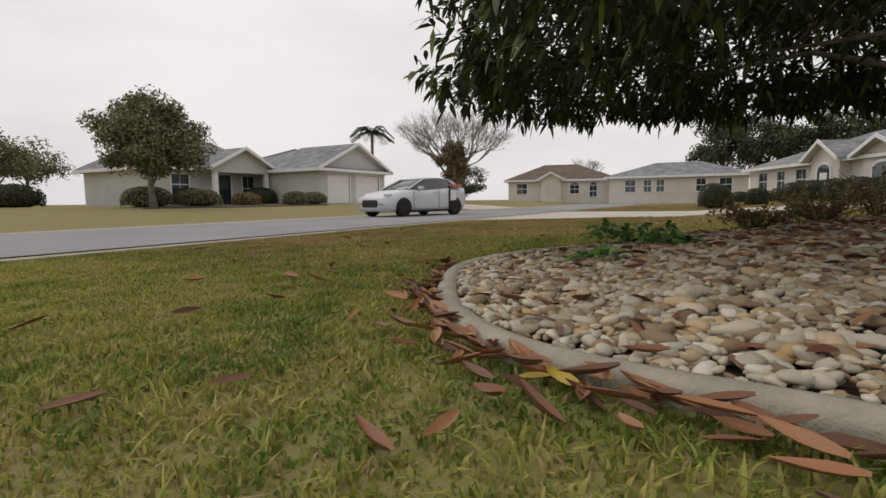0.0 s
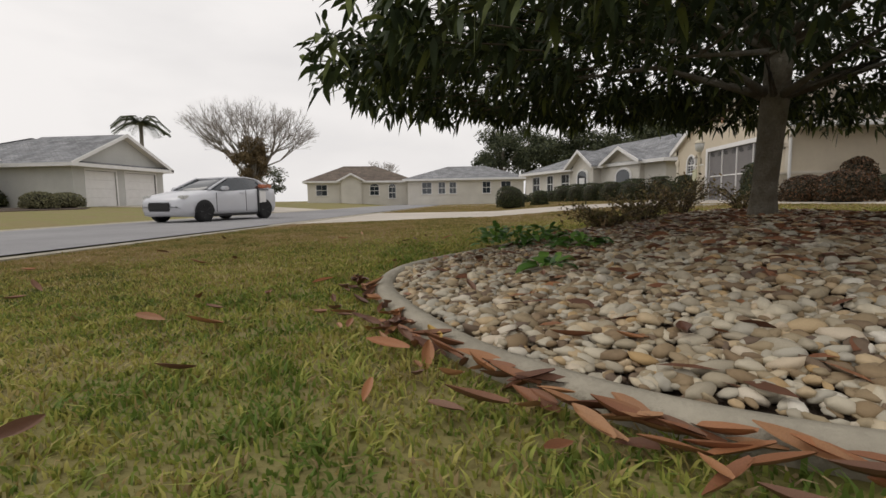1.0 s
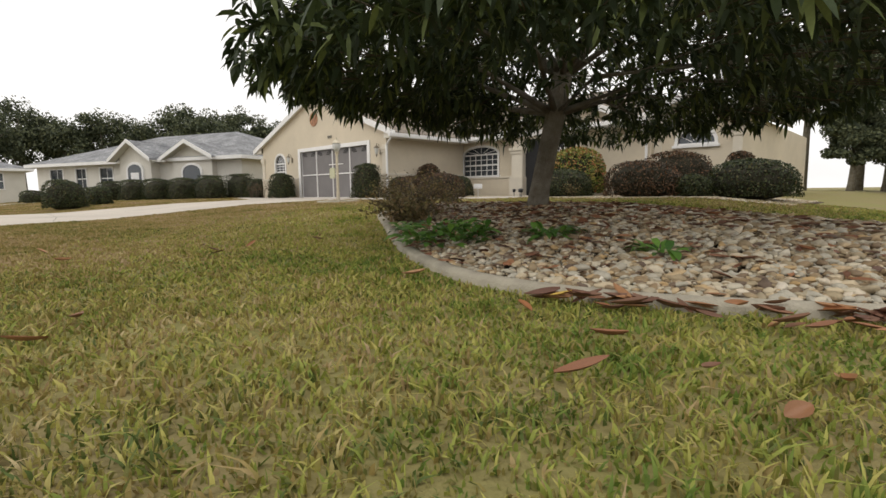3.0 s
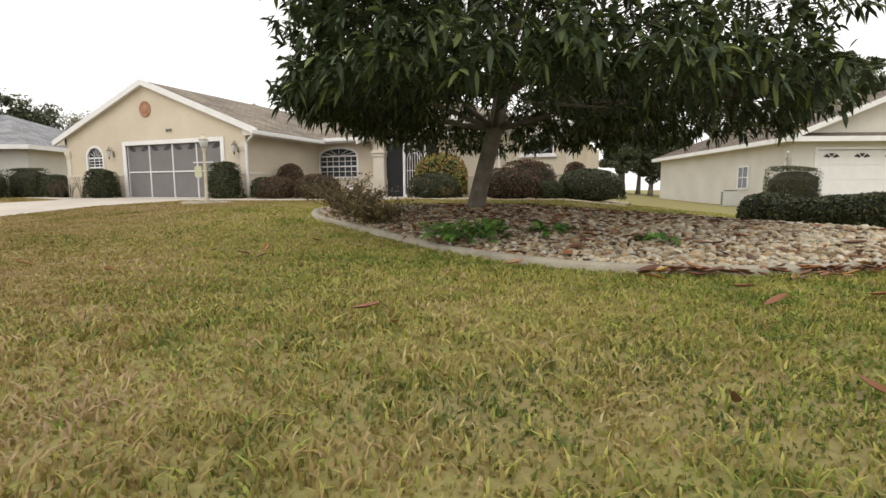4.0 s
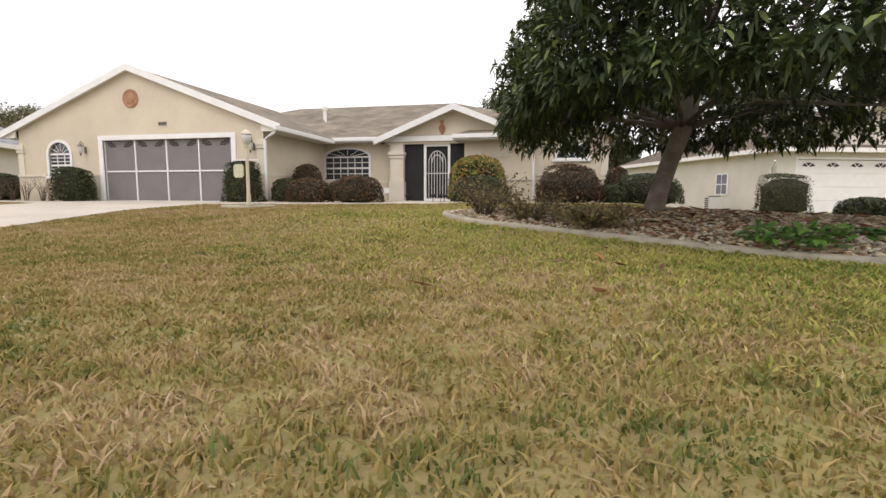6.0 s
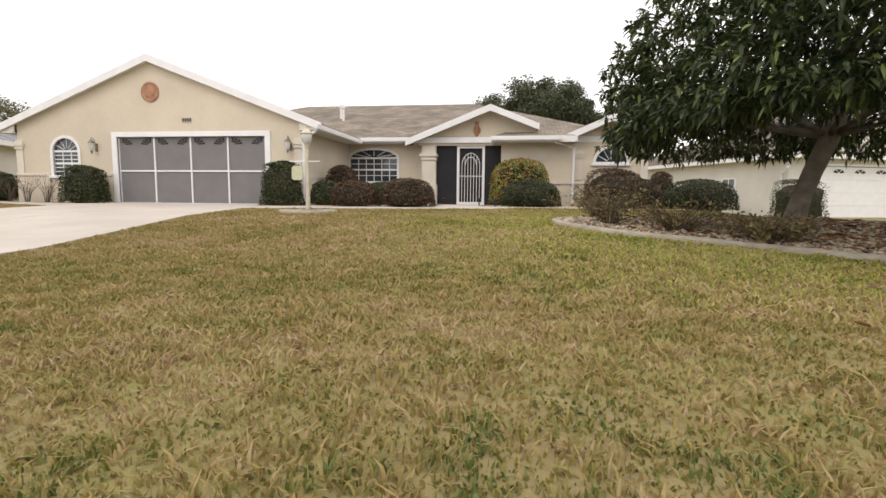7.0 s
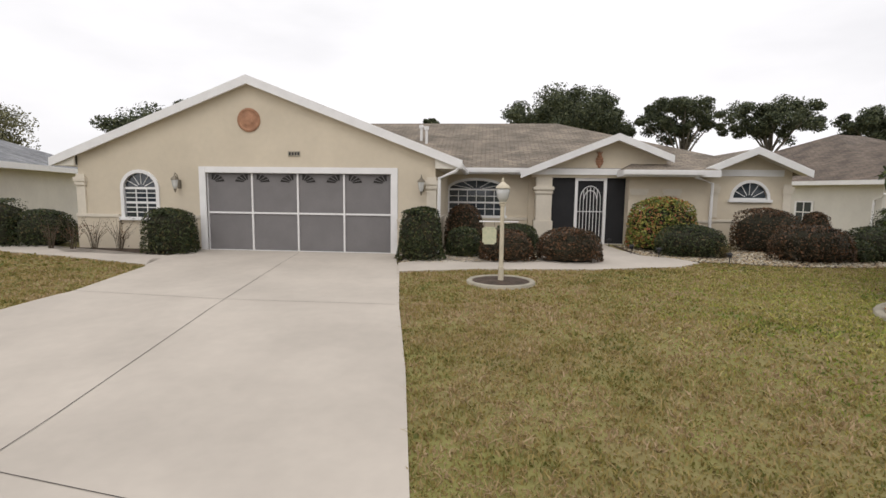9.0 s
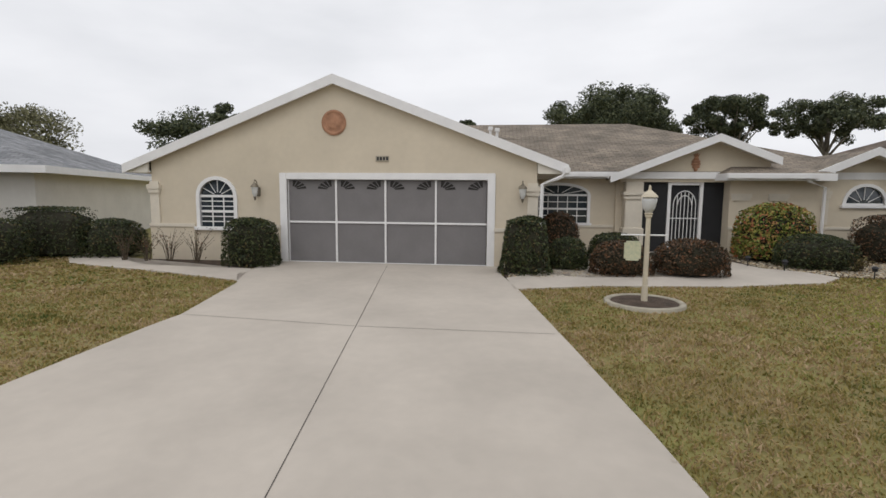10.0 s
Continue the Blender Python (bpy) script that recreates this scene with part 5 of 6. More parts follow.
# houses at the bend
plain_house("pale house with brown hipped roof and arched entry", -36.0, -30.7, 106, 12.2, 10.0, STUCCO_PALE, SHINGLE_BROWN, 2.45, 4.5, 4.6, 0.05,
            gables=((3.4, 6.6, 3.3, 0.6, True),), windows=((1.0, 2.2, 0.8, 2.0, 0.0), (7.2, 8.2, 0.8, 2.1, 0.3), (9.4, 10.2, 0.4, 2.1, 0.4)))
plain_house("pale house with grey hipped roof and front porch", -34.2, -18.6, 92, 12.6, 10.0, STUCCO_PALE, SHINGLE_GREY, 2.4, 4.0, 4.6, 0.05,
            gables=(), windows=((1.6, 2.6, 0.8, 2.0, 0.0), (3.4, 4.1, 0.8, 2.0, 0.0), (4.6, 5.3, 0.8, 2.0, 0.0), (8.2, 9.0, 0.8, 2.0, 0.0), (10.2, 11.2, 0.8, 2.0, 0.0)))


# ---- other trees ----
def leafy_tree(name, x, y, h, crown_w, crown_h, mat, label, seed, n=9000, leaf=0.09, clumps=26, trunk=0.16, flat=1.0, limbs=9, group="distant trees", base=None, puff=0.17):
    """A tapered trunk, limbs that reach into the crown, and leaves gathered in uneven clumps with gaps between."""
    r = np.random.default_rng(seed)
    z0 = gz(x, y) if base is None else base
    t = tagged(new(name), label, "tree", group)
    t.location = (x, y, z0)
    O = Vector((x, y, z0))
    cz = h - crown_h / 2
    d = unit(r.normal(0, 1, (clumps, 3)))
    cc = d * r.uniform(0.35, 0.85, (clumps, 1)) * np.array([crown_w / 2, crown_w / 2, crown_h / 2 * flat]) + np.array([0, 0, cz])
    bm = bmesh.new()
    low = max(0.3, h - crown_h)
    tube_into(bm, [O + Vector((0, 0, -0.2)), O + Vector((0.05, 0, low * 0.6)), O + Vector((0.1, 0.05, low + 0.25 * crown_h)), O + Vector((0.05, 0.1, h - crown_h * 0.3))], [trunk * 1.3, trunk, trunk * 0.7, trunk * 0.25], 9)
    part("trunk", bm, BARK, t, "", True)
    for k in range(min(limbs, clumps)):
        lb = bmesh.new()
        s = Vector((0.08, 0.03, low * 0.75 + 0.35 * crown_h * r.uniform(0, 1)))
        e = Vector(cc[k])
        tube_into(lb, [O + s, O + s.lerp(e, 0.5) + Vector((0, 0, 0.12 * crown_h * 0.5)), O + e], [trunk * 0.45, trunk * 0.28, trunk * 0.08], 6)
        part("limb", lb, BARK, t, "", True)
    w = r.uniform(0.6, 1.3, clumps)
    idx = r.integers(0, clumps, n)
    q = unit(r.normal(0, 1, (n, 3))) * (r.uniform(0, 1, (n, 1)) ** 0.5)
    c = cc[idx] + q * (w[idx] * crown_w * puff)[:, None] * np.array([1, 1, 0.7])
    v, f = small_leaves(c, unit(q + np.array([[0, 0, 0.3]])), leaf, 0.8, r)
    cr = new("crown", arrays_mesh("crown", v, f, mat))
    cr.parent = t
    return t


def bare_tree(x, y, h, w, seed, label, mat=BARE, group="distant trees", depth0=4):
    """A leafless crown: forks upon forks of thin twigs."""
    r = np.random.default_rng(seed)
    t = tagged(new("tree"), label, "tree", group)
    z0 = gz(x, y)
    t.location = (x, y, z0)
    O = Vector((x, y, z0))
    tr, tw = bmesh.new(), bmesh.new()
    tube_into(tr, [O + Vector((0, 0, -0.2)), O + Vector((0, 0, h * 0.28))], [0.22, 0.17], 9)

    def fork(p, d, length, rad, depth):
        e = p + d * length
        tube_into(tr if depth > 2 else tw, [p, e], [rad, rad * 0.65], 6 if depth > 2 else 3)
        if depth:
            for _ in range(3):
                nd = (d + Vector((r.normal(0, 0.42), r.normal(0, 0.42), r.normal(0.12, 0.25)))).normalized()
                fork(e, nd, length * r.uniform(0.68, 0.9), rad * 0.6, depth - 1)

    for k in range(5):
        a = 2 * math.pi * k / 5
        s = w / h
        fork(O + Vector((0, 0, h * 0.26)), Vector((math.cos(a) * s * 0.75, math.sin(a) * s * 0.75, 1)).normalized(), h * 0.18, 0.09, depth0)
    part("trunk", tr, BARK, t, "", True)
    tagged(part("twig_mass", tw, mat, t, "thin bare grey brown twigs"), kind="stuff")
    return t


def palm(x, y, h, seed):
    r = np.random.default_rng(seed)
    t = tagged(new("palm_tree"), "tall palm with drooping feather fronds", "palm", "distant trees")
    z0 = gz(x, y)
    t.location = (x, y, z0)
    O = Vector((x, y, z0))
    part("trunk", tube([O + Vector((0, 0, -0.2)), O + Vector((0.1, 0, h * 0.5)), O + Vector((0, 0, h))], [0.24, 0.19, 0.16], 10), BARK, t, "", True)
    for k in range(26):
        a, up = 2 * math.pi * k / 26 + r.uniform(-0.15, 0.15), r.uniform(0.0, 1.3)
        L = 2.5
        pts = [O + Vector((math.cos(a) * L * s, math.sin(a) * L * s, h + L * (up * s - (0.45 + 0.75 * up) * s * s))) for s in (0, 0.33, 0.66, 1.0)]
        bm = tube(pts, [0.03, 0.025, 0.015, 0.005], 4)
        for s in np.linspace(0.12, 1, 22):
            i = min(2, int(s * 3))
            p = pts[i].lerp(pts[i + 1], s * 3 - i)
            for sd in (-1, 1):
                q = p + Vector((-math.sin(a) * sd * 0.45, math.cos(a) * sd * 0.45, -0.22))
                o = Vector((math.cos(a), math.sin(a), 0)) * 0.075
                bm.faces.new([bm.verts.new(p - o), bm.verts.new(q), bm.verts.new(p + o)])
        part("frond", bm, FAR_LEAF, t)
    return t


leafy_tree("tree", 7.3, -30.2, 5.0, 5.2, 4.0, OAK_LEAF, "rounded olive green tree in a front yard", 101, 30000, 0.085, 60, 0.14)
bare_tree(-6.5, -22.3, 6.4, 7.4, 102, "bare winter tree with a wide vase of twigs", depth0=6)
leafy_tree("tree", -5.7, -21.9, 4.2, 2.3, 3.1, BRONZE_LEAF, "narrow tree with bronze winter foliage", 105, 14000, 0.06, 40, 0.12)
palm(-26.2, -43.5, 8.0, 103)
leafy_tree("tree", -21.3, -29.2, 3.6, 4.2, 3.4, FAR_LEAF, "low dark conifer behind the bare tree", 104, 5000, 0.1, 22)
for i, (tx, ty, th, tw) in enumerate(((2.5, -60.0, 6.4, 7.0), (6.0, -63.0, 6.6, 7.0), (-1.0, -64.0, 6.0, 7.0), (9.5, -62.0, 6.2, 7.0))):
    leafy_tree("tree", tx, ty, th, tw, th * 0.7, OAK_LEAF, "grey green tree beyond the far houses", 110 + i, 4000, 0.16, 24)
# pines behind the house
for i, (tx, ty, th, tw, ch) in enumerate(((11.6, 32.3, 10.9, 12.5, 5.6), (14.6, 34.5, 9.9, 7.5, 4.6), (21.4, 32.2, 10.6, 8.6, 5.0), (28.6, 32.4, 10.0, 9.2, 4.2), (36.5, 31.0, 9.4, 8.0, 4.2), (-0.6, 38.0, 9.6, 3.4, 4.0))):
    leafy_tree("pine_tree", tx, ty, th, tw, ch, FAR_LEAF, "tall dark pine with a broad spreading crown", 120 + i, (46000 if i < 2 else 20000), 0.12, (110 if i < 2 else 60), 0.24, 0.95, 14, "pines behind the house", 0.0, 0.1 if i < 2 else 0.085)
for i, (tx, ty, th, tw) in enumerate(((-19.4, 21.5, 7.9, 6.0), (-17.2, 23.5, 8.6, 3.4))):
    leafy_tree("tree", tx, ty, th, tw, th * 0.7, FAR_LEAF, "dark evergreen tree behind the house", 130 + i, 12000, 0.12, 36, 0.22)
leafy_tree("tree", -26.9, 15.8, 7.6, 7.0, 5.0, OAK_LEAF, "grey green oak behind the neighbouring house", 134, 14000, 0.1, 44, 0.25)
for i in range(9):
    r9 = np.random.default_rng(140 + i)
    ang, dist = radians(64 + 2.9 * i), r9.uniform(58, 66)
    leafy_tree("tree", 18.9 - dist * math.sin(ang), -11.4 + dist * math.cos(ang), r9.uniform(8.6, 10.4), r9.uniform(7, 9), 7.0, FAR_LEAF, "dark tree in the wood behind the houses", 140 + i, 9000, 0.17, 40, 0.3)
for i, (tx, ty) in enumerate(((17.0, 31.0), (19.0, 36.0), (16.0, 35.0), (14.6, 29.0))):
    leafy_tree("tree", tx, ty, 6.3, 4.0, 5.4, FAR_LEAF, "dark tree between the houses", 160 + i, 16000, 0.12, 40, 0.2)
for i, (tx, ty) in enumerate(((-62.0, -28.0), (-66.0, -10.0), (-58.0, -48.0))):
    bare_tree(tx, ty, 8.0, 7.0, 170 + i, "bare tree beyond the distant houses")
# garden across the road
for i, (sx, sy, sw, sh, sm) in enumerate(((4.5, -31.0, 2.2, 0.9, OAK_LEAF), (6.8, -31.5, 2.2, 0.9, OAK_LEAF), (-1.5, -30.5, 1.6, 0.8, OAK_LEAF), (-3.5, -31.0, 1.8, 0.8, OAK_LEAF), (1.2, -31.5, 1.6, 0.7, DRY), (-4.5, -37.0, 2.4, 1.2, HEDGE), (0.5, -38.0, 2.0, 1.1, HEDGE), (-7.5, -37.0, 2.0, 1.2, HEDGE), (11.0, -34.0, 2.2, 1.0, HEDGE), (13.5, -36.0, 2.2, 1.3, HEDGE), (16.5, -38.0, 2.4, 1.4, HEDGE_RED))):
    shrub("shrub", sx, sy, sw, sw * 0.8, sh, sm, "soft grey green shrub in a front garden", 1200, 0.1, 0.06, 200 + i, "garden across the road")
for i, (sx, sy, sw, sh) in enumerate(((-13.4, -2.2, 2.2, 1.0), (-15.6, -3.0, 1.6, 0.8), (-19.4, -4.4, 2.4, 0.9), (-22.4, -5.6, 2.0, 0.8), (-25.4, -6.8, 2.0, 0.8), (-8.6, -6.5, 1.3, 0.85))):
    shrub("shrub", sx, sy, sw, sw * 0.7, sh, HEDGE, "dark clipped shrub before the neighbouring house", 1200, 0.4, 0.05, 220 + i, "neighbour shrubs")
paving("driveway", [(-24.2, -5.6), (-28.6, -7.4), (-26.5, -15.1), (-21.5, -15.1)], "pale concrete driveway of the neighbouring house")
paving("driveway", [(-7.0, -32.2), (-14.6, -32.2), (-14.6, -20.9), (-7.0, -20.9)], "pale concrete driveway across the road")
pebble_bed = paving("planting_strip", [(8.5, -29.0), (6.0, -32.5), (-3.0, -32.5), (-4.5, -30.5), (-2.0, -28.6), (4.0, -28.2)], "brown mulch bed in a front garden", MULCH, 0.03, "bed")


# ---- stones, fallen leaves and grass ----
def scatter_in_bed(n, r):
    x, y = r.uniform(10.0, 19.3, n), r.uniform(-10.1, -3.9, n)
    d = edge_dist(x, y)
    k = inside(x, y) & (d > 0.085)
    return x[k], y[k], d[k]


def place_stones():
    r = np.random.default_rng(21)
    x, y, d = scatter_in_bed(64000, r)
    z = ground_z(x, y) + 0.035 + 0.13 * np.minimum(1, d / 2.5)
    size = (0.031 + 0.045 * r.uniform(0, 1, len(x)) ** 2.2) * np.where(r.uniform(0, 1, len(x)) < 0.06, 1.4, 1.0)
    shape = r.integers(0, 9, len(x)) + np.where(x > 16.4, 9, 0)
    spin, tip = r.uniform(0, 2 * math.pi, len(x)), r.normal(0, 0.25, len(x))
    z = z + r.uniform(-0.012, 0.012, len(x)) + 0.2 * size
    # the stones of the south-east tip are picked out one by one
    near = np.where((x > 18.0) & (x < 19.2) & (d < 0.75) & (y < -7.4) & (size > 0.05))[0][:300]
    rest = np.setdiff1d(np.arange(len(x)), near)
    V, F, o = [], [], 0
    for s in range(18):
        v0, f0 = SHAPES[s]
        k = rest[shape[rest] == s]
        c, sn = np.cos(spin[k]), np.sin(spin[k])
        ct, stp = np.cos(tip[k]), np.sin(tip[k])
        p = v0[None] * size[k][:, None, None]
        px, py, pz = p[..., 0], p[..., 1], p[..., 2]
        px, pz = px * ct[:, None] - pz * stp[:, None], px * stp[:, None] + pz * ct[:, None]
        q = np.stack([px * c[:, None] - py * sn[:, None] + x[k][:, None], px * sn[:, None] + py * c[:, None] + y[k][:, None], pz + z[k][:, None]], -1)
        V.append(q.reshape(-1, 3))
        F.append((f0[None] + (np.arange(len(k)) * len(v0))[:, None, None] + o).reshape(-1, 3))
        o += len(k) * len(v0)
    st = new("river_stones", arrays_mesh("river_stones", np.concatenate(V), np.concatenate(F), STONE, True))
    tagged(st, "rounded cream, tan and grey river stones in a garden bed", "stones", kind="stuff")
    meshes = []
    for s in range(18):
        v0, f0 = SHAPES[s]
        meshes.append(arrays_mesh("stone", v0, f0, STONE_ONE, True))
    for i in near:
        ob = new("stone", meshes[shape[i]])
        ob.parent = st
        ob.matrix_basis = Matrix.LocRotScale((x[i], y[i], z[i]), Euler((0, -tip[i], spin[i])), (size[i],) * 3)


place_stones()


def place_gravel():
    """Pale gravel over the planting beds along the house."""
    r = np.random.default_rng(23)
    for pts, count in (([(2.95, -1.4), (6.2, -0.8), (7.3, 0.4), (7.2, 4.1), (3.7, 4.1), (3.7, 0.0), (2.95, -0.1)], 7000), ([(8.95, 0.9), (10.0, -0.2), (12.0, -0.65), (16.1, -0.25), (16.1, 3.4), (8.95, 3.4)], 9000)):
        ring = np.array(pts)
        (x0, y0), (x1, y1) = ring.min(0), ring.max(0)
        x, y = r.uniform(x0, x1, count), r.uniform(y0, y1, count)
        k = inside(x, y, ring)
        x, y = x[k], y[k]
        size, spin = r.uniform(0.035, 0.075, len(x)), r.uniform(0, 2 * math.pi, len(x))
        v0, f0 = SHAPES[2]
        p = v0[None] * size[:, None, None]
        c, sn = np.cos(spin)[:, None], np.sin(spin)[:, None]
        q = np.stack([p[..., 0] * c - p[..., 1] * sn + x[:, None], p[..., 0] * sn + p[..., 1] * c + y[:, None], p[..., 2] + (ground_z(x, y) + 0.02)[:, None]], -1)
        f = (f0[None] + (np.arange(len(x)) * len(v0))[:, None, None]).reshape(-1, 3)
        tagged(new("bed_gravel", arrays_mesh("bed_gravel", q.reshape(-1, 3), f, STONE, True)), "pale rounded gravel in the bed along the house", "gravel", kind="stuff")


place_gravel()


def dead_leaf(seed):
    """A curled dead leaf, one unit long."""
    r = np.random.default_rng(seed)
    bm = bmesh.new()
    curl, twist = r.uniform(0.1, 0.5), r.uniform(-0.5, 0.5)
    rows = []
    for i in range(6):
        t = i / 5
        w = 0.135 * math.sin(math.pi * min(1, 0.08 + t * 0.9)) ** 0.8
        zc = curl * (t - 0.5) ** 2
        a = twist * (t - 0.5)
        rows.append([bm.verts.new((t - 0.5, s * w * math.cos(a), zc + abs(s) * w * (0.5 + curl) + s * w * math.sin(a))) for s in (-1, -0.5, 0, 0.5, 1)])
    for p, q in zip(rows, rows[1:]):
        for k in range(4):
            bm.faces.new((p[k], p[k + 1], q[k + 1], q[k]))
    zmin = min(v.co.z for v in bm.verts)
    for v in bm.verts:
        v.co.z -= zmin
    return bm


def place_leaves():
    r = np.random.default_rng(31)
    protos = []
    for s in range(6):
        ob = link_mesh("fallen_leaf", dead_leaf(s), LITTER_ONE, True)
        protos.append(ob)
    spots = []
    n = len(RING)
    # drifts along the outside of the edging
    for k in range(175):
        i = r.uniform(0, 32)
        a, b = RING[int(i)], RING[int(i) + 1]
        p = a + (b - a) * (i % 1)
        d = (b - a) / np.linalg.norm(b - a)
        s = np.array([-d[1], d[0]])
        side = -1 if inside(np.array(p[0] + 0.3 * s[0]), np.array(p[1] + 0.3 * s[1])) else 1
        p = p + side * s * (0.07 + abs(r.normal(0, 0.1)))
        spots.append((p[0], p[1], gz(*p) + r.uniform(0.025, 0.07), math.atan2(d[1], d[0]) + r.normal(0, 0.5)))
    # single leaves on the grass near the bed
    for k in range(34):
        x, y = r.uniform(11.5, 20.2), r.uniform(-13.6, -8.2)
        if not inside(np.array(x), np.array(y)) and edge_dist(np.array(x), np.array(y)) > 0.2:
            spots.append((x, y, gz(x, y) + 0.045, r.uniform(0, 6.28)))
    # larger leaves dropped on the lawn beside the bed's tip
    for x, y in ((19.64, -8.42), (19.54, -8.31), (19.48, -9.06), (18.94, -10.11), (19.79, -9.3), (18.63, -9.3), (19.4, -7.95), (19.36, -8.16), (17.52, -10.43), (17.83, -10.3), (17.76, -10.62), (16.65, -10.14), (17.14, -10.31), (17.24, -10.69), (18.47, -10.01)):
        spots.append((x, y, gz(x, y) + 0.045, r.uniform(0, 6.28)))
    # on the stones
    x, y, d = scatter_in_bed(150, r)
    for a, b in zip(x, y):
        spots.append((a, b, bed_z(a, b) + 0.045, r.uniform(0, 6.28)))
    for i, (x, y, z, a) in enumerate(spots):
        m = Matrix.LocRotScale((x, y, z), Euler((r.normal(0, 0.25), r.normal(0, 0.2), a)), (r.uniform(0.09, 0.185),) * 3)
        p = protos[i % 6]
        if i < 6:
            ob = p
            ob.matrix_basis = m
        else:
            ob = new("fallen_leaf", p.data)
            ob.matrix_basis = m
        tagged(ob, "curled reddish brown fallen leaf", "leaf", "fallen leaves")
    # mats of litter under the tree
    x, y, d = scatter_in_bed(12000, r)
    near = np.hypot(x - 14.3, y + 5.9) < r.uniform(0.5, 4.2, len(x))
    near |= r.uniform(0, 1, len(x)) < 0.1
    x, y, d = x[near], y[near], d[near]
    k = len(x)
    base = np.stack([x, y, ground_z(x, y) + 0.05 + 0.13 * np.minimum(1, d / 2.5) + r.uniform(0, 0.02, k)], 1)
    a = r.uniform(0, 2 * math.pi, k)
    ax = unit(np.stack([np.cos(a), np.sin(a), r.uniform(-0.05, 0.25, k)], 1))
    up = np.tile([[0, 0, 1.0]], (k, 1)) + r.normal(0, 0.35, (k, 3))
    lit = new("leaf_litter", leaf_mesh("leaf_litter", base, ax, up, r.uniform(0.1, 0.19, k), r.uniform(0.03, 0.05, k), LITTER, 0.1))
    tagged(lit, "reddish brown dead leaves lying under the tree", "leaf litter", kind="stuff")


place_leaves()


def paved(x, y):
    """Where no grass grows: drive, paths, beds and the houses' plots."""
    right = np.interp(-y, [0, 1.2, 2.7, 5.4, 7.6, 9.6, 10.3, 12.0, 15.1], [2.8, 2.8, 3.13, 3.6, 4.05, 4.4, 4.55, 5.5, 7.2])
    left = np.interp(-y, [0, 1.9, 2.7, 5.0, 7.4, 11.0, 15.1], [-2.75, -2.75, -2.3, -1.9, -2.15, -2.4, -3.6])
    drive = (x > left) & (x < right)
    walk_ = (y > np.interp(x, [3.0, 4.6, 7.2, 9.2, 9.9, 10.1, 12.0, 15.0], [-2.55, -2.05, -1.75, -1.1, -0.4, -0.25, -0.7, -0.3])) & (x > 2.6) & (x < 15.2)
    side = (y > np.interp(x, [-8.5, -8.3, -7.4, -4.4, -2.4], [1.6, -0.2, -1.1, -1.85, -2.5])) & (x < -2.5) & (x > -8.5)
    ring_ = np.hypot(x - 5.15, y + 3.26) < 0.66
    return drive | walk_ | side | ring_ | (inside(x, y)) | (edge_dist(x, y) < 0.1)


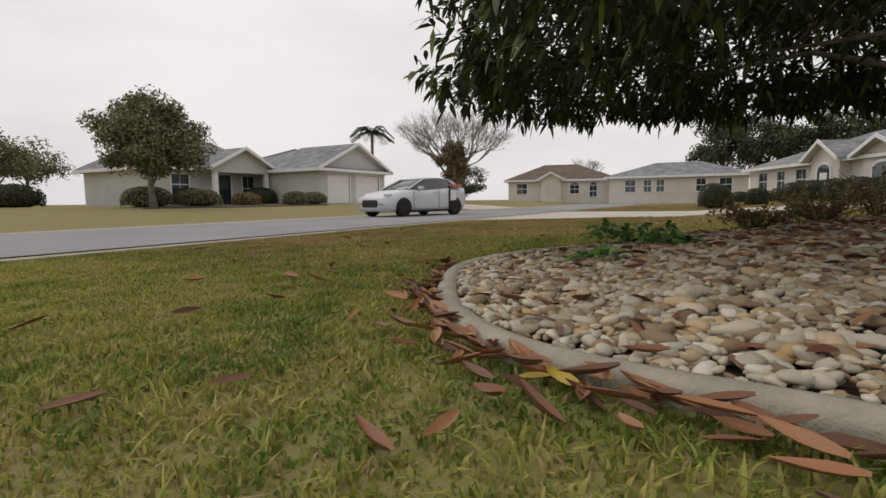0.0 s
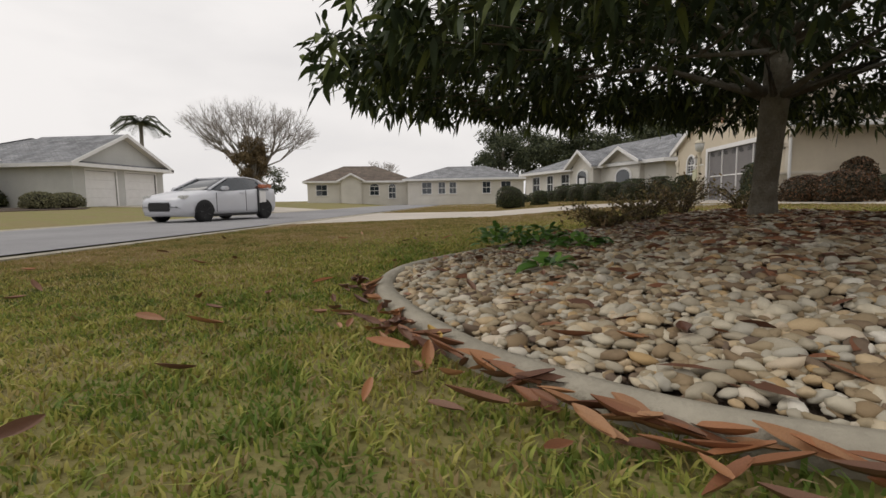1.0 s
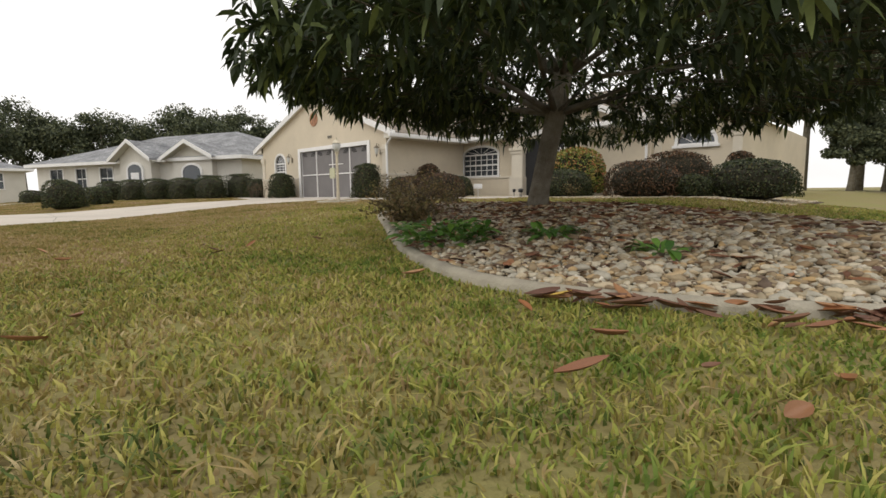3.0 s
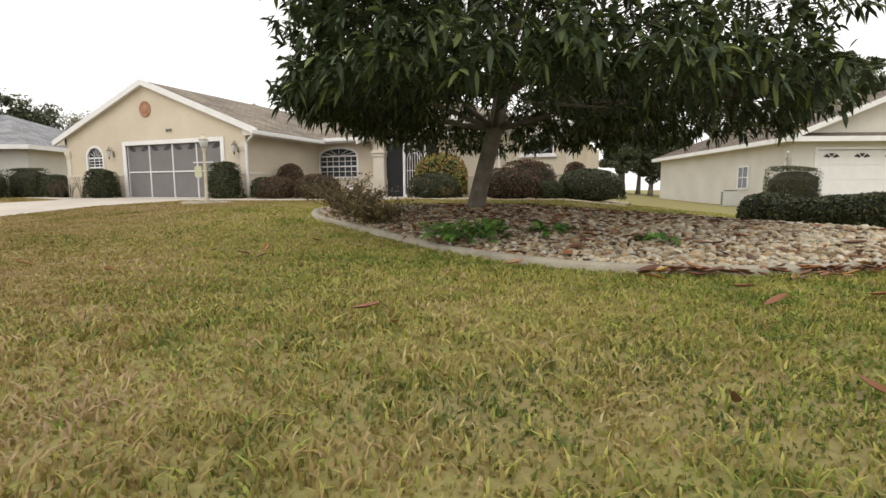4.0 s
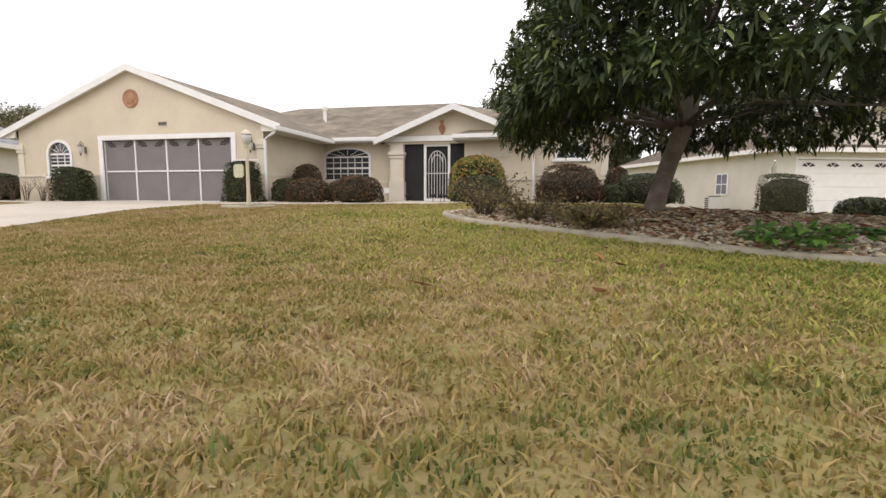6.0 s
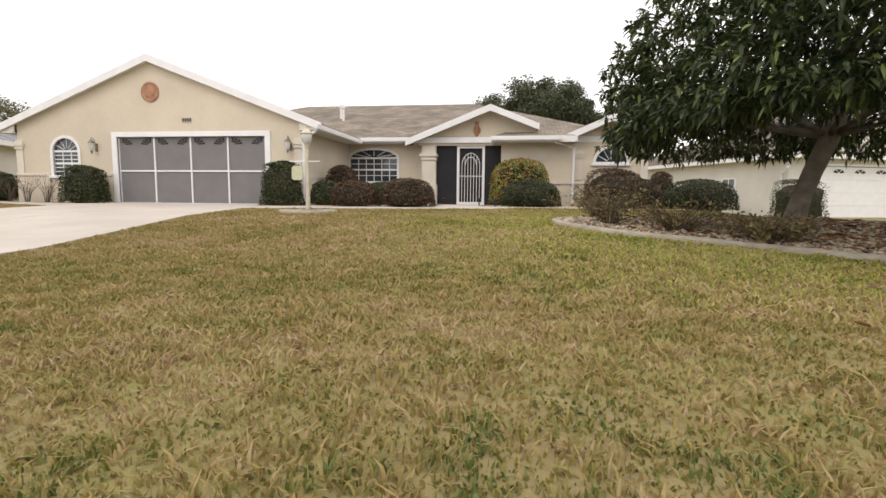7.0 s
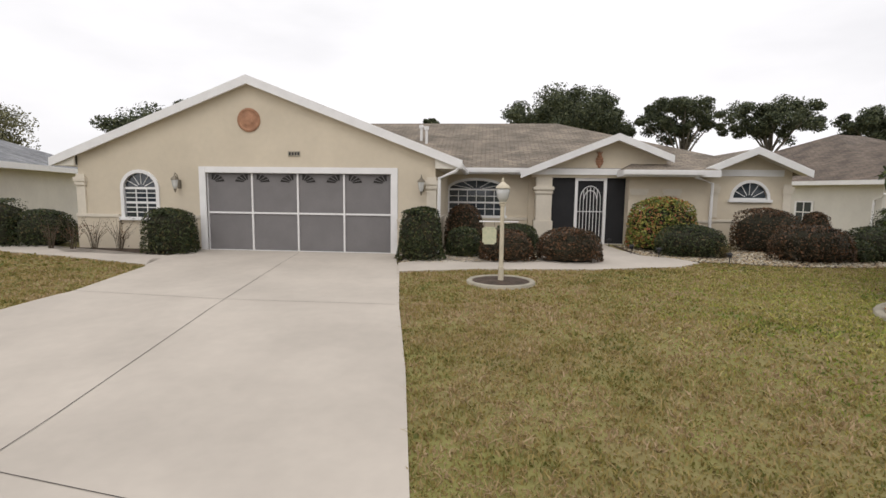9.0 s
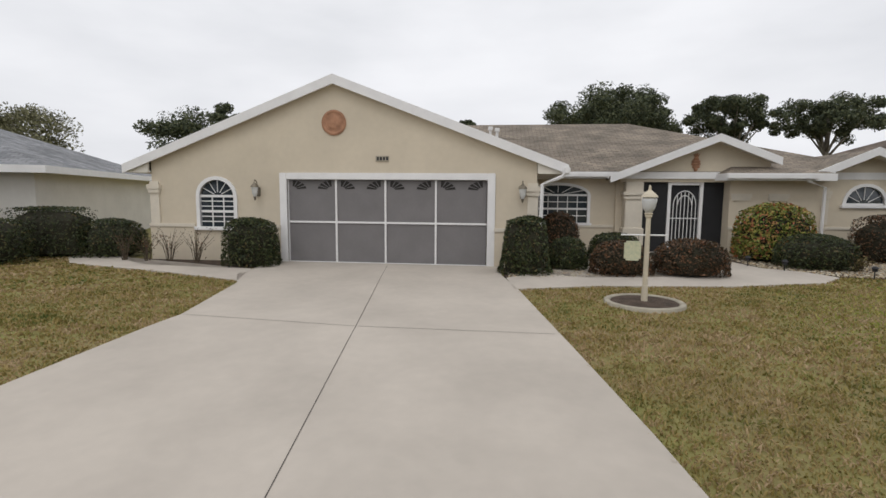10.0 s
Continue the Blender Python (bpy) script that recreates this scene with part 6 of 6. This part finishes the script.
def lawn(name, x, y, h, w, r, label, lean=0.55, mat=GRASS):
    """Blades of three faces each, bent at the middle."""
    k = ~paved(x, y) & (y > -14.62)
    x, y = x[k], y[k]
    n = len(x)
    a = r.uniform(0, 2 * math.pi, n)
    clump = 0.86 + 0.42 * np.sin(9 * x + 3 * np.sin(7 * y)) * np.sin(11 * y + 2 * np.sin(5 * x))
    hh, ww = r.uniform(0.5, 1.15, n) * h * clump, r.uniform(0.7, 1.3, n) * w
    z = ground_z(x, y)
    ln = np.abs(r.normal(0, lean, n)) * hh
    dx, dy = np.cos(a), np.sin(a)
    b = r.uniform(0, 2 * math.pi, n)
    sx, sy = np.cos(b) * ww * 0.5, np.sin(b) * ww * 0.5
    v = np.stack([np.stack([x - sx, y - sy, z - 0.01], 1), np.stack([x + sx, y + sy, z - 0.01], 1),
                  np.stack([x + dx * ln * 0.4 + sx * 0.8, y + dy * ln * 0.4 + sy * 0.8, z + hh * 0.6], 1), np.stack([x + dx * ln * 0.4 - sx * 0.8, y + dy * ln * 0.4 - sy * 0.8, z + hh * 0.6], 1),
                  np.stack([x + dx * ln, y + dy * ln, z + hh * 0.93], 1)], 1).reshape(-1, 3)
    t = np.array([[0, 1, 2], [0, 2, 3], [3, 2, 4]])
    f = (np.arange(n)[:, None, None] * 5 + t[None]).reshape(-1, 3)
    return tagged(new(name, arrays_mesh(name, v, f, mat)), label, "grass", kind="stuff")


LINE = np.array([(21.0, -7.0), (20.2, -8.6), (19.0, -11.2), (16.5, -13.6), (14.0, -14.1), (9.5, -14.0), (6.5, -13.0), (3.5, -12.0)])


def strip_dist(x, y):
    """Distance to the mown strip that runs from the bed's tip along the road to the drive."""
    d = np.full(x.shape, 1e9)
    for a, b in zip(LINE, LINE[1:]):
        t = np.clip(((x - a[0]) * (b[0] - a[0]) + (y - a[1]) * (b[1] - a[1])) / np.sum((b - a) ** 2), 0, 1)
        d = np.minimum(d, np.hypot(x - a[0] - t * (b[0] - a[0]), y - a[1] - t * (b[1] - a[1])))
    return d


rg = np.random.default_rng(41)
for lo, hi, count, h, w in ((0.0, 1.5, 1000000, 0.04, 0.0105), (1.5, 3.0, 700000, 0.042, 0.013), (3.0, 6.0, 440000, 0.046, 0.017), (6.0, 12.0, 480000, 0.045, 0.024), (12.0, 45.0, 380000, 0.05, 0.05)):
    gx, gy = (rg.uniform(2.0, 23.0, count), rg.uniform(-14.62, -2.0, count)) if hi < 10 else (rg.uniform(-9.0, 23.0, count), rg.uniform(-14.62, 1.5, count)) if hi < 20 else (rg.uniform(-34.0, 30.0, count), rg.uniform(-14.62, 3.0, count))
    dd = strip_dist(gx, gy)
    kk = (dd >= lo) & (dd < hi)
    gx, gy = gx[kk], gy[kk]
    # the grass round the stone bed stays greener than the open lawn
    bed_near = np.clip(1.15 - edge_dist(gx, gy) / 3.6, 0, 1)
    green = rg.uniform(0, 1, len(gx)) < np.maximum(np.clip((gx - 15.3) / 3.0, 0.0, 1) * 0.85, bed_near * 0.8)
    lawn("grass", gx[~green], gy[~green], h, w, rg, "short winter grass, half green and half straw", 1.25)
    lawn("grass", gx[green], gy[green], h, w, rg, "short green grass with straw blades mixed in", 1.25, GRASS_GREEN)
